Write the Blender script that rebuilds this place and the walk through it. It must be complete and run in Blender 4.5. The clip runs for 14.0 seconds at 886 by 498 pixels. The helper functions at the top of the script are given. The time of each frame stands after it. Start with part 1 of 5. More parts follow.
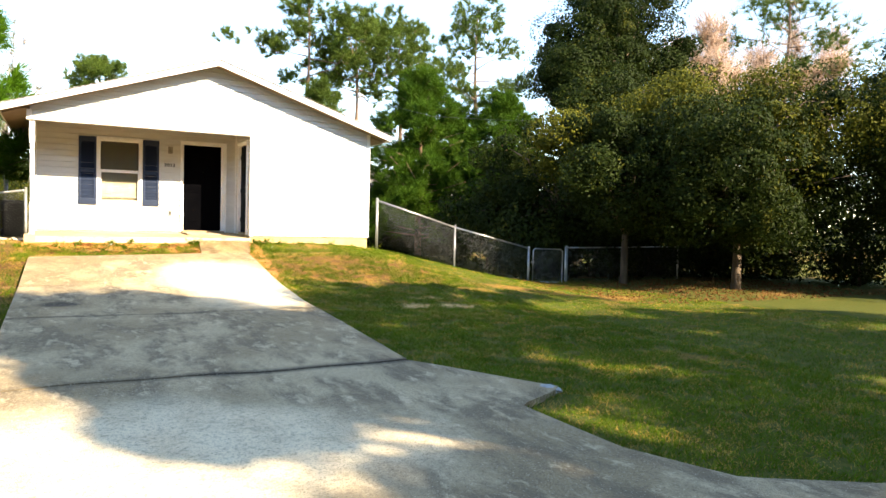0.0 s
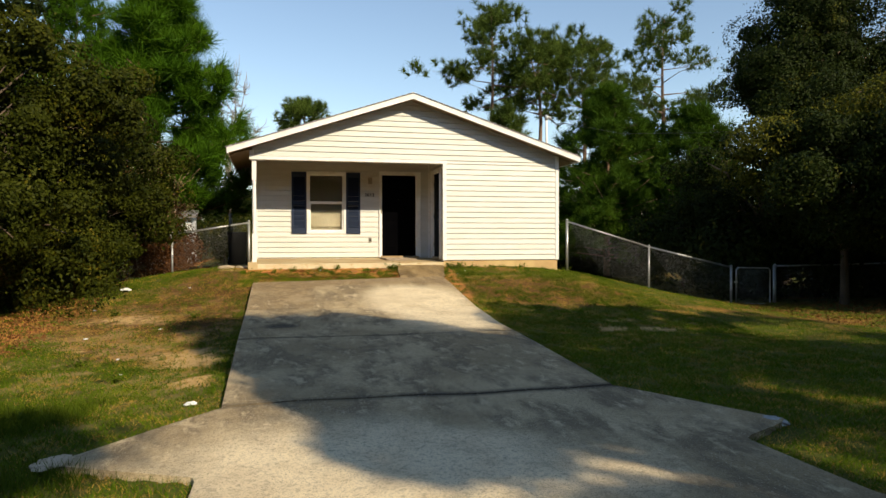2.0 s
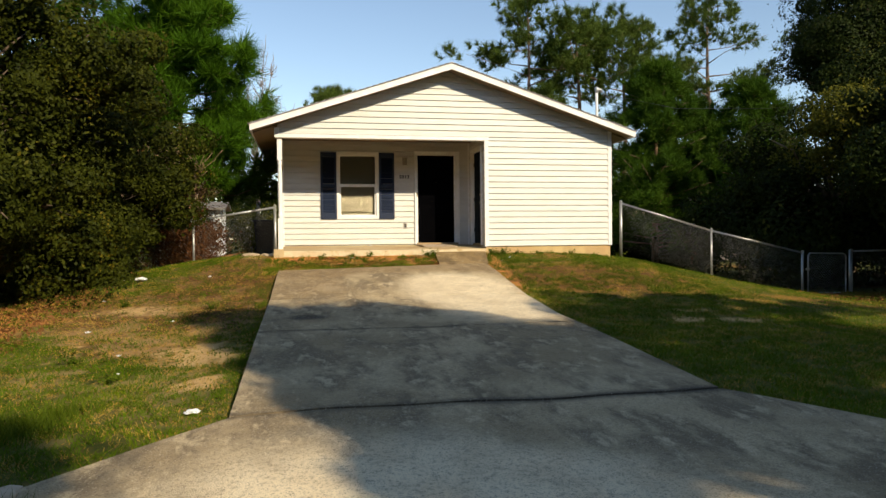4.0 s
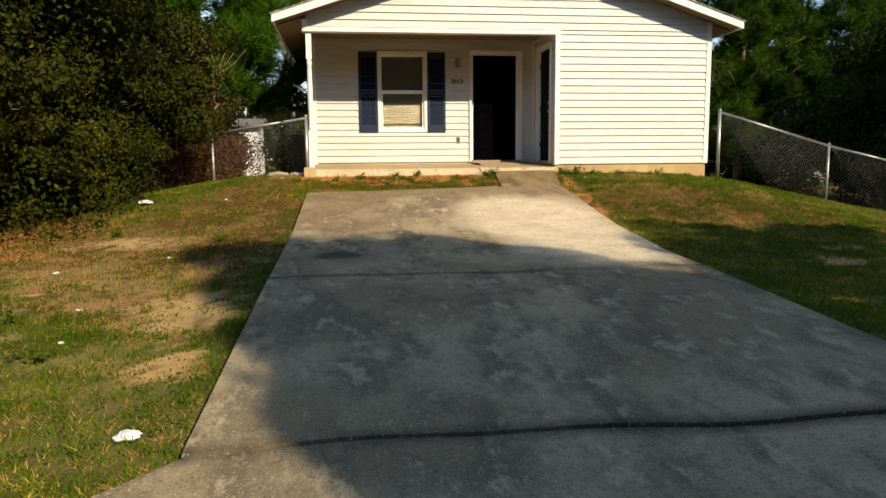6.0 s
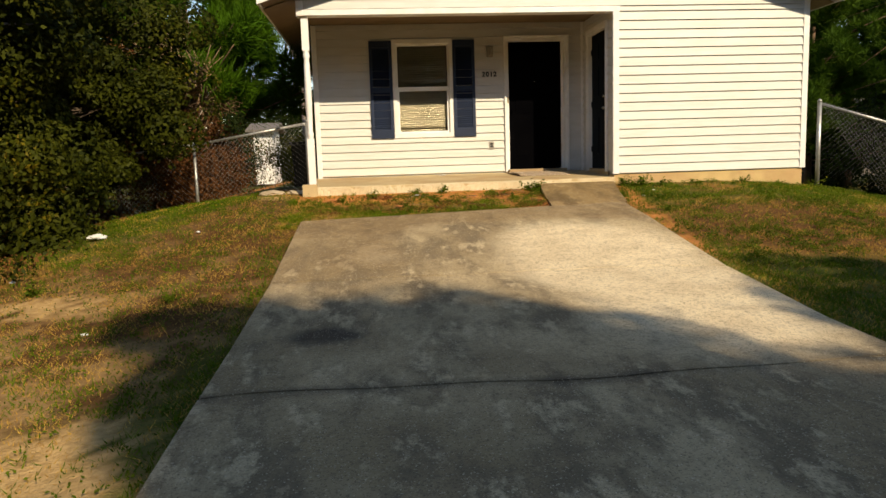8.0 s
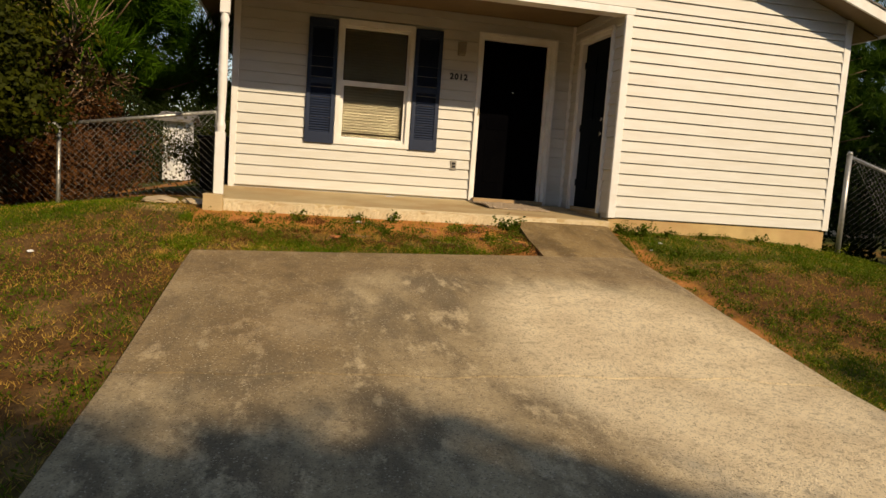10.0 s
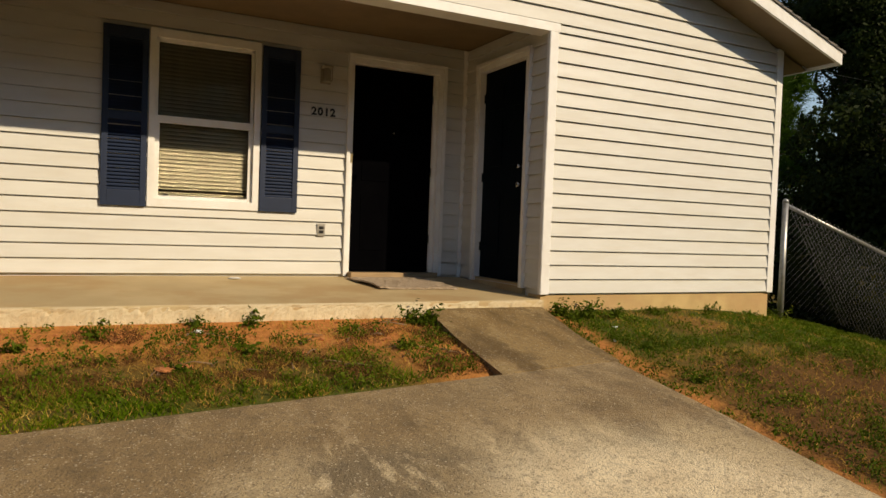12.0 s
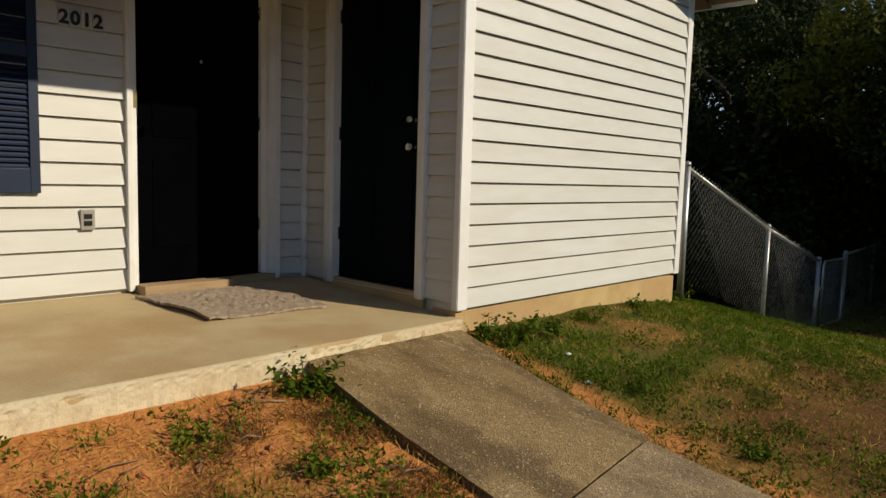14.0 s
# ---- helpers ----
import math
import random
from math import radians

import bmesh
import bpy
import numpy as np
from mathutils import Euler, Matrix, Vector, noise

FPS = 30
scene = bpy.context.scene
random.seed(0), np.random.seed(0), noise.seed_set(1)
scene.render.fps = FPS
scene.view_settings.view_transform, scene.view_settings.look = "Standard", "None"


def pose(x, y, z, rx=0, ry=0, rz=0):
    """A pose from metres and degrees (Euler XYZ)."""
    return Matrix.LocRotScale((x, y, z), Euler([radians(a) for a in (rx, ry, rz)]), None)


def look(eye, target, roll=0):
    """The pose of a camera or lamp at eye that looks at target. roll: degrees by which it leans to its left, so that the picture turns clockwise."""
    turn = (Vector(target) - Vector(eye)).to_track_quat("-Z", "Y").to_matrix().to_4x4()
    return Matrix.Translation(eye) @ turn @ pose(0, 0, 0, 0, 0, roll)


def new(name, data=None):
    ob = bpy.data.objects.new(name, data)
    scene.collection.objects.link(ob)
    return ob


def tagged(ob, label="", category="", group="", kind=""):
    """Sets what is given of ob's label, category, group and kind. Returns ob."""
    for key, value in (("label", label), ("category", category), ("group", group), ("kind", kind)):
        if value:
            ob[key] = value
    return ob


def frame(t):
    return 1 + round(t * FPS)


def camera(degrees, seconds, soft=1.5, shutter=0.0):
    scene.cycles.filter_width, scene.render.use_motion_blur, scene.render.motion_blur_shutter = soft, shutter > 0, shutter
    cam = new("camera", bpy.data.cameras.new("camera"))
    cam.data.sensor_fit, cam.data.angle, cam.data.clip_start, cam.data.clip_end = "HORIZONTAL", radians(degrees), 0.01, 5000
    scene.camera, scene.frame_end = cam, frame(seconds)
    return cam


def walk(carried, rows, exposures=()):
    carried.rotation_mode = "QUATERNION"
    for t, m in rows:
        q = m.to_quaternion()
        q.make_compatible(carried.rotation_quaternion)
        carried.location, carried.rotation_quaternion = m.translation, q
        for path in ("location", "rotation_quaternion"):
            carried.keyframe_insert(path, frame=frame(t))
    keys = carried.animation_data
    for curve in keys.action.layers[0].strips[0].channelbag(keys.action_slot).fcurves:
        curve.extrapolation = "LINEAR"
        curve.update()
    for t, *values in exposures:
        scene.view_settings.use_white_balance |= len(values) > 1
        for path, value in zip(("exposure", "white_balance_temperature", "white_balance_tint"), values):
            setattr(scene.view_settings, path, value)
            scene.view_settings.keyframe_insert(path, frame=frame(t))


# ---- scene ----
cam = camera(63.7, 14.0)
PATH = [
    (0, (-0.13, -3.801, 1.56), (0.807, -2.036, 1.484), 1.4),
    (0.5, (-0.199, -3.82, 1.612), (0.57, -1.974, 1.652), 0.5),
    (1, (-0.235, -3.809, 1.602), (0.281, -1.878, 1.688), 0.0),
    (1.5, (-0.202, -3.815, 1.588), (0.198, -1.856, 1.626), -0.3),
    (2, (-0.291, -3.719, 1.568), (0.17, -1.773, 1.547), -0.1),
    (2.2, (-0.302, -3.676, 1.556), (0.157, -1.729, 1.544), 0.1),
    (4.3, (-0.15, -1.946, 1.331), (0.194, 0.024, 1.283), -0.6),
    (4.5, (-0.115, -1.725, 1.324), (0.199, 0.249, 1.259), -0.4),
    (5, (-0.105, -1.182, 1.297), (0.195, 0.79, 1.141), -1.2),
    (5.5, (-0.052, -0.592, 1.298), (0.196, 1.38, 1.079), -1.1),
    (6, (-0.056, 0.082, 1.262), (0.195, 2.049, 1.008), -0.5),
    (6.5, (0.064, 0.723, 1.308), (0.19, 2.71, 1.117), -3.1),
    (7, (0.162, 1.266, 1.378), (0.281, 3.255, 1.201), -3.5),
    (7.2, (0.192, 1.539, 1.393), (0.331, 3.525, 1.202), -3.8),
    (9.3, (0.155, 4.182, 1.476), (0.413, 6.144, 1.182), 2.3),
    (9.5, (0.154, 4.443, 1.467), (0.439, 6.403, 1.192), 2.4),
    (10, (0.071, 5.051, 1.481), (0.482, 6.997, 1.273), 4.1),
    (10.5, (0.054, 5.694, 1.497), (0.615, 7.609, 1.359), 4.5),
    (11, (0.054, 6.313, 1.52), (0.745, 8.188, 1.448), 5.9),
    (11.5, (0.077, 6.88, 1.593), (0.953, 8.678, 1.578), 8.4),
    (12, (0.072, 7.541, 1.672), (0.959, 9.333, 1.613), 2.1),
    (12.5, (0.097, 8.146, 1.747), (1.035, 9.911, 1.68), 1.3),
    (13, (0.237, 8.752, 1.83), (1.334, 10.418, 1.689), -0.1),
    (13.5, (0.308, 9.324, 1.917), (1.621, 10.827, 1.797), 0.9),
    (14, (0.491, 9.912, 1.917), (1.936, 11.281, 1.716), 1.6),
]
walk(cam, [(t, look(eye, target, roll)) for t, eye, target, roll in PATH],
     exposures=((0, 2.0, 7000, 10), (0.3, 1.8, 7000, 10), (0.6, 1.3, 6900, 10), (0.9, 0.7, 6800, 10), (1.2, 0.35, 6900, 10), (1.5, 0.25, 6950, 9), (2.2, 0.25, 6950, 9),
                (5, 0.25, 6900, 10), (7, 0.25, 7000, 10), (9.5, -0.1, 8000, 14), (11, -0.25, 7800, 14), (12.5, -0.25, 7150, 11), (14, -0.28, 6500, 9)))

# ---------------------------------------------------------------- light
SUN_TO = Vector((0.5, -1.0, 0.675)).normalized()
sun = new("sun", bpy.data.lights.new("sun", "SUN"))
sun.data.energy, sun.data.angle, sun.data.color = 5.0, radians(0.6), (1.0, 0.87, 0.66)
sun.rotation_euler = SUN_TO.to_track_quat("Z", "Y").to_euler()
world = bpy.data.worlds.new("sky")
scene.world = world
world.use_nodes = True
wn = world.node_tree
sky = wn.nodes.new("ShaderNodeTexSky")
sky.sky_type, sky.sun_disc = "NISHITA", False
sky.sun_elevation = math.asin(SUN_TO.z)
sky.sun_rotation = math.atan2(SUN_TO.x, SUN_TO.y)
sky.air_density, sky.dust_density, sky.ozone_density = 1.0, 0.05, 1.2
wn.nodes["Background"].inputs["Strength"].default_value = 0.14
wn.links.new(sky.outputs[0], wn.nodes["Background"].inputs["Color"])


# ---------------------------------------------------------------- materials
def mat(name, a, b=None, scale=3.0, rough=0.7, bump=0.0, bump_scale=40.0, spec=0.3, metal=0.0, fine=None, stain=None,
        stain_scale=0.6, stain_amount=0.5, per_piece=0.0, stretch=(1, 1, 1), trans=0.0, detail=6.0):
    """Two colours mixed by noise, a finer grain, larger stains, relief, and a small shift from piece to piece."""
    m = bpy.data.materials.new(name)
    m.use_nodes = True
    nt = m.node_tree
    n, l = nt.nodes, nt.links
    p = n["Principled BSDF"]
    p.inputs["Roughness"].default_value = rough
    p.inputs["Metallic"].default_value = metal
    p.inputs["Specular IOR Level"].default_value = spec
    co = n.new("ShaderNodeTexCoord")
    mp = n.new("ShaderNodeMapping")
    mp.inputs["Scale"].default_value = stretch
    l.new(co.outputs["Object"], mp.inputs["Vector"])

    def tex(s, d=detail, ro=0.6):
        t = n.new("ShaderNodeTexNoise")
        t.inputs["Scale"].default_value, t.inputs["Detail"].default_value, t.inputs["Roughness"].default_value = s, d, ro
        l.new(mp.outputs[0], t.inputs["Vector"])
        return t

    def ramp(t, lo, hi):
        r = n.new("ShaderNodeMapRange")
        r.inputs["From Min"].default_value, r.inputs["From Max"].default_value = lo, hi
        r.interpolation_type = "SMOOTHSTEP"
        l.new(t.outputs["Fac"], r.inputs["Value"])
        return r

    def mix(fac, c1, c2, kind="MIX"):
        x = n.new("ShaderNodeMix")
        x.data_type, x.blend_type = "RGBA", kind
        for sock, v in ((x.inputs[0], fac), (x.inputs[6], c1), (x.inputs[7], c2)):
            if isinstance(v, (int, float)):
                sock.default_value = v
            elif isinstance(v, tuple):
                sock.default_value = (*v[:3], 1)
            else:
                l.new(v, sock)
        return x.outputs[2]
    b = b or tuple(c * 0.85 for c in a)
    col = mix(ramp(tex(scale), 0.35, 0.65).outputs[0], a, b)
    if fine:
        col = mix(ramp(tex(fine[1], 2.0), 0.5, 0.72).outputs[0], col, fine[0])
    if stain:
        r = ramp(tex(stain_scale, 5.0), 0.45, 0.68)
        k = n.new("ShaderNodeMath")
        k.operation = "MULTIPLY"
        k.inputs[1].default_value = stain_amount
        l.new(r.outputs[0], k.inputs[0])
        col = mix(k.outputs[0], col, stain)
    if per_piece:
        oi = n.new("ShaderNodeObjectInfo")
        r = n.new("ShaderNodeMapRange")
        r.inputs["To Min"].default_value, r.inputs["To Max"].default_value = 1 - per_piece, 1 + per_piece
        l.new(oi.outputs["Random"], r.inputs["Value"])
        v = n.new("ShaderNodeVectorMath")
        v.operation = "SCALE"
        l.new(col, v.inputs[0])
        l.new(r.outputs[0], v.inputs["Scale"])
        col = v.outputs[0]
    l.new(col, p.inputs["Base Color"])
    if bump:
        bp = n.new("ShaderNodeBump")
        bp.inputs["Strength"].default_value, bp.inputs["Distance"].default_value = bump, 0.01
        l.new(tex(bump_scale, 4.0).outputs["Fac"], bp.inputs["Height"])
        l.new(bp.outputs[0], p.inputs["Normal"])
    return m


def leafmat(name, a, b, c, rough=0.6, through_light=0.22):
    """Leaves: colour varies leaf by leaf and in larger patches; part of the light goes through."""
    m = bpy.data.materials.new(name)
    m.use_nodes = True
    n, l = m.node_tree.nodes, m.node_tree.links
    p = n["Principled BSDF"]
    p.inputs["Roughness"].default_value, p.inputs["Specular IOR Level"].default_value = rough, 0.08
    g = n.new("ShaderNodeNewGeometry")
    r = n.new("ShaderNodeValToRGB")
    r.color_ramp.elements[0].color, r.color_ramp.elements[1].color = (*a, 1), (*c, 1)
    e = r.color_ramp.elements.new(0.68)
    e.color = (*b, 1)
    co = n.new("ShaderNodeTexCoord")
    t = n.new("ShaderNodeTexNoise")
    t.inputs["Scale"].default_value, t.inputs["Detail"].default_value = 0.9, 2
    l.new(co.outputs["Object"], t.inputs["Vector"])
    k = n.new("ShaderNodeMath")
    k.operation = "MULTIPLY_ADD"
    k.inputs[1].default_value = 0.42
    l.new(g.outputs["Random Per Island"], k.inputs[0])
    k2 = n.new("ShaderNodeMapRange")
    k2.inputs["From Min"].default_value, k2.inputs["From Max"].default_value = 0.3, 0.75
    k2.inputs["To Max"].default_value = 0.5
    l.new(t.outputs["Fac"], k2.inputs["Value"])
    l.new(k2.outputs[0], k.inputs[2])
    l.new(k.outputs[0], r.inputs["Fac"])
    l.new(r.outputs[0], p.inputs["Base Color"])
    tr = n.new("ShaderNodeBsdfTranslucent")
    l.new(r.outputs[0], tr.inputs["Color"])
    mx = n.new("ShaderNodeMixShader")
    mx.inputs[0].default_value = through_light
    l.new(p.outputs[0], mx.inputs[1])
    l.new(tr.outputs[0], mx.inputs[2])
    l.new(mx.outputs[0], n["Material Output"].inputs["Surface"])
    return m


def plain(name, col, rough=0.5, metal=0.0, spec=0.4):
    return mat(name, col, tuple(c * 0.88 for c in col), scale=8, rough=rough, metal=metal, spec=spec, bump=0.05, bump_scale=60)


M_SIDING = mat("vinyl_siding", (0.62, 0.62, 0.585), (0.585, 0.58, 0.54), scale=2.5, rough=0.5, spec=0.3, bump=0.06, bump_scale=25,
               stain=(0.5, 0.44, 0.33), stain_scale=1.3, stain_amount=0.18, per_piece=0.03, stretch=(1, 1, 6))
M_WHITE = mat("white_trim_paint", (0.80, 0.80, 0.78), (0.74, 0.73, 0.70), scale=4, rough=0.45, bump=0.05, stain=(0.55, 0.5, 0.4), stain_scale=2, stain_amount=0.15)
# tan vinyl with the porch shade put into its colour as a darker brown
M_SOFFIT = mat("shade_darkened_vinyl", (0.21, 0.15, 0.085), (0.18, 0.125, 0.07), scale=3, rough=0.6)
M_SHINGLE = mat("grey_asphalt_shingle", (0.12, 0.11, 0.1), (0.2, 0.18, 0.16), scale=30, rough=0.9, bump=0.6, bump_scale=120, per_piece=0.2)
M_NAVY = mat("navy_shutter_vinyl", (0.014, 0.025, 0.058), (0.012, 0.021, 0.048), scale=5, rough=0.45, spec=0.35)
M_BLACK = mat("black_door_paint", (0.0015, 0.0015, 0.002), (0.002, 0.002, 0.0025), scale=4, rough=1.0, spec=0.0)
M_NAVYDOOR = mat("dark_navy_door_paint", (0.003, 0.005, 0.008), (0.002, 0.004, 0.006), scale=4, rough=0.5, spec=0.04)
M_FOUND = mat("tan_foundation_concrete", (0.55, 0.40, 0.19), (0.46, 0.33, 0.15), scale=3, rough=0.9, bump=0.4, bump_scale=50, stain=(0.42, 0.24, 0.12), stain_scale=1.6, stain_amount=0.5)
M_PORCH = mat("porch_slab_concrete", (0.54, 0.42, 0.235), (0.46, 0.35, 0.19), scale=1.5, rough=0.85, bump=0.3, bump_scale=60, stain=(0.40, 0.24, 0.10), stain_scale=1.4, stain_amount=0.55)
M_EDGE = mat("chipped_cream_concrete", (0.64, 0.55, 0.37), (0.56, 0.46, 0.29), scale=5, rough=0.9, bump=0.5, bump_scale=45, fine=((0.54, 0.44, 0.28), 60), stain=(0.45, 0.30, 0.15), stain_scale=2.2, stain_amount=0.4)
M_STEEL = mat("galvanised_steel", (0.46, 0.46, 0.44), (0.36, 0.36, 0.35), scale=20, rough=0.42, metal=0.75, bump=0.05)
M_WIRE = mat("weathered_chain_link_wire", (0.26, 0.26, 0.25), (0.18, 0.18, 0.17), scale=10, rough=0.6, metal=0.3)
M_BRASS = mat("tarnished_brass", (0.5, 0.4, 0.22), (0.4, 0.32, 0.18), scale=20, rough=0.3, metal=1.0)
M_CHROME = mat("satin_nickel", (0.65, 0.63, 0.6), None, scale=20, rough=0.25, metal=1.0)
M_BLIND = mat("ivory_blind_vinyl", (0.29, 0.25, 0.165), (0.25, 0.21, 0.14), scale=4, rough=0.55, per_piece=0.05)
M_BUD = mat("pinkish_budding_twig", (0.48, 0.33, 0.25), (0.36, 0.24, 0.17), scale=3, rough=0.9)
# white lantern paint, greyed to carry the shade of the porch
M_LAMP = plain("shade_dimmed_lamp_paint", (0.34, 0.31, 0.25), 0.6)
M_OUTLET = plain("grey_outlet_plastic", (0.34, 0.32, 0.28), 0.5)
M_DIGIT = plain("black_digit_plastic", (0.01, 0.01, 0.01), 0.4)
M_BARK = mat("grey_brown_bark", (0.13, 0.095, 0.065), (0.07, 0.05, 0.035), scale=6, rough=0.95, bump=0.8, bump_scale=18, stretch=(1, 1, 0.3))
M_PBARK = mat("pine_bark", (0.22, 0.14, 0.09), (0.10, 0.065, 0.045), scale=5, rough=0.95, bump=0.8, bump_scale=14, stretch=(1, 1, 0.35))
M_TWIG = mat("grey_twig_bark", (0.34, 0.29, 0.25), (0.25, 0.2, 0.17), scale=5, rough=0.9)
M_ROAD = mat("worn_road_asphalt", (0.11, 0.105, 0.10), (0.08, 0.077, 0.075), scale=1.2, rough=0.9, bump=0.5, bump_scale=120, fine=((0.22, 0.21, 0.19), 160), stain=(0.05, 0.05, 0.05), stain_scale=0.5)
M_MAT = mat("grey_brown_doormat_pile", (0.46, 0.36, 0.26), (0.32, 0.24, 0.165), scale=35, rough=1.0, bump=1.0, bump_scale=160, fine=((0.56, 0.46, 0.35), 120))
M_BIN = plain("black_bin_plastic", (0.014, 0.014, 0.015), 0.5)
M_SHED = mat("white_shed_panel", (0.78, 0.78, 0.76), (0.68, 0.68, 0.66), scale=2, rough=0.6)
M_TAN = mat("tan_neighbour_wall", (0.62, 0.5, 0.34), (0.55, 0.44, 0.3), scale=1.5, rough=0.8)
M_PAPER = plain("white_paper", (0.8, 0.8, 0.78), 0.7)
M_CLAYBIT = mat("orange_clay", (0.50, 0.20, 0.075), (0.40, 0.15, 0.05), scale=20, rough=1.0, bump=0.8, bump_scale=60)
M_STICK = mat("dry_stick", (0.30, 0.2, 0.12), (0.2, 0.13, 0.08), scale=20, rough=0.9)
M_WOOD = mat("weathered_sill_wood", (0.42, 0.29, 0.16), (0.32, 0.22, 0.12), scale=6, rough=0.8, bump=0.3, stretch=(0.3, 3, 3))
M_STONE = mat("pale_sandstone", (0.5, 0.4, 0.28), (0.4, 0.31, 0.2), scale=8, rough=0.95, bump=0.8, bump_scale=20)

M_GLASS = bpy.data.materials.new("window_glass")
M_GLASS.use_nodes = True
_p = M_GLASS.node_tree.nodes["Principled BSDF"]
_p.inputs["Transmission Weight"].default_value, _p.inputs["Roughness"].default_value, _p.inputs["IOR"].default_value = 1.0, 0.0, 1.2
_p.inputs["Base Color"].default_value = (0.8, 0.83, 0.82, 1)

# shrub and dark leaves: shaded gaps and sunlit bunches are mixed into the colours
L_SHRUB = leafmat("olive_shrub_leaves", (0.006, 0.012, 0.002), (0.052, 0.060, 0.005), (0.26, 0.18, 0.016))
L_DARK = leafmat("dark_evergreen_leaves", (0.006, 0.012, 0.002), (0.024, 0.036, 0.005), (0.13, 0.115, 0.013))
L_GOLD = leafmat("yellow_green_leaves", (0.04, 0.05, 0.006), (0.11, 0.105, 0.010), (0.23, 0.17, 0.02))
L_DPINE = leafmat("dark_pine_needles", (0.022, 0.055, 0.004), (0.055, 0.11, 0.008), (0.13, 0.17, 0.02))
L_RUST = leafmat("rusty_brown_twigs_and_buds", (0.07, 0.03, 0.012), (0.16, 0.065, 0.02), (0.30, 0.15, 0.05))
L_PINE = leafmat("green_pine_needles", (0.045, 0.075, 0.012), (0.085, 0.125, 0.02), (0.15, 0.175, 0.04))
L_YPINE = leafmat("fresh_green_pine_needles", (0.025, 0.068, 0.003), (0.06, 0.135, 0.006), (0.14, 0.235, 0.018))
L_GRASS = leafmat("lawn_grass_blades", (0.045, 0.10, 0.003), (0.12, 0.185, 0.006), (0.34, 0.28, 0.022), rough=0.55, through_light=0.3)
L_DRY = leafmat("dry_straw_grass", (0.33, 0.18, 0.036), (0.52, 0.33, 0.075), (0.68, 0.49, 0.15), rough=0.7, through_light=0.2)
L_WEED = leafmat("bright_weed_leaves", (0.04, 0.072, 0.004), (0.105, 0.145, 0.010), (0.28, 0.25, 0.03), through_light=0.3)
L_LITTER = leafmat("brown_leaf_litter", (0.10, 0.045, 0.016), (0.17, 0.078, 0.026), (0.27, 0.14, 0.05), rough=0.8, through_light=0.05)


# ---------------------------------------------------------------- builders
def world_of(ob):
    m = ob.matrix_basis.copy()
    return world_of(ob.parent) @ ob.matrix_parent_inverse @ m if ob.parent else m


def to_mesh(name, data):
    if isinstance(data, bpy.types.Mesh):
        return data
    me = bpy.data.meshes.new(name)
    data.normal_update()
    data.to_mesh(me)
    data.free()
    return me


def part(name, data, material, parent, label=""):
    me = to_mesh(name, data)
    if material and not me.materials:
        me.materials.append(material)
    ob = new(name, me)
    if parent:
        ob.parent = parent
        ob.matrix_parent_inverse = world_of(parent).inverted()
    return tagged(ob, label)


def thing(name, at, label, category, group="", kind=""):
    ob = new(name)
    ob.empty_display_size = 0.2
    ob.location = at
    ob.matrix_basis = Matrix.Translation(at)
    return tagged(ob, label, category, group, kind)


def box(bm, x0, x1, y0, y1, z0, z1, bevel=0.0):
    v = [bm.verts.new((x, y, z)) for x in (x0, x1) for y in (y0, y1) for z in (z0, z1)]
    fs = [bm.faces.new([v[i] for i in q]) for q in ((0, 1, 3, 2), (4, 6, 7, 5), (0, 4, 5, 1), (2, 3, 7, 6), (0, 2, 6, 4), (1, 5, 7, 3))]
    if bevel:
        es = {e for f in fs for e in f.edges}
        bmesh.ops.bevel(bm, geom=list(es), offset=bevel, segments=2, affect="EDGES", profile=0.7)
    return bm


def boxes(*rows, bevel=0.0):
    bm = bmesh.new()
    for r in rows:
        box(bm, *r, bevel=bevel)
    return bm


def prism(poly, axis, lo, hi):
    """A polygon in the two other axes, drawn out along axis from lo to hi."""
    bm = bmesh.new()

    def at(p, d):
        return {"x": (d, p[0], p[1]), "y": (p[0], d, p[1]), "z": (p[0], p[1], d)}[axis]
    a = [bm.verts.new(at(p, lo)) for p in poly]
    b = [bm.verts.new(at(p, hi)) for p in poly]
    bm.faces.new(a), bm.faces.new(b[::-1])
    for i in range(len(poly)):
        j = (i + 1) % len(poly)
        bm.faces.new((a[j], a[i], b[i], b[j]))
    bmesh.ops.recalc_face_normals(bm, faces=bm.faces)
    return bm


def tube(bm, pts, radii, sides=8):
    """A tapered round bar through the points."""
    rings = []
    for i, p in enumerate(pts):
        p = Vector(p)
        d = (Vector(pts[min(i + 1, len(pts) - 1)]) - Vector(pts[max(i - 1, 0)])).normalized()
        u = d.orthogonal().normalized()
        w = d.cross(u)
        r = radii[i] if hasattr(radii, "__len__") else radii
        rings.append([bm.verts.new(p + r * (math.cos(k * math.tau / sides) * u + math.sin(k * math.tau / sides) * w)) for k in range(sides)])
    for a, b in zip(rings, rings[1:]):
        # align the rings so that the bar does not twist
        best = min(range(sides), key=lambda s: (a[0].co - b[s].co).length)
        b[:] = b[best:] + b[:best]
        for k in range(sides):
            f = bm.faces.new((a[k], a[(k + 1) % sides], b[(k + 1) % sides], b[k]))
            f.smooth = True
    bm.faces.new(rings[0][::-1]), bm.faces.new(rings[-1])
    return bm


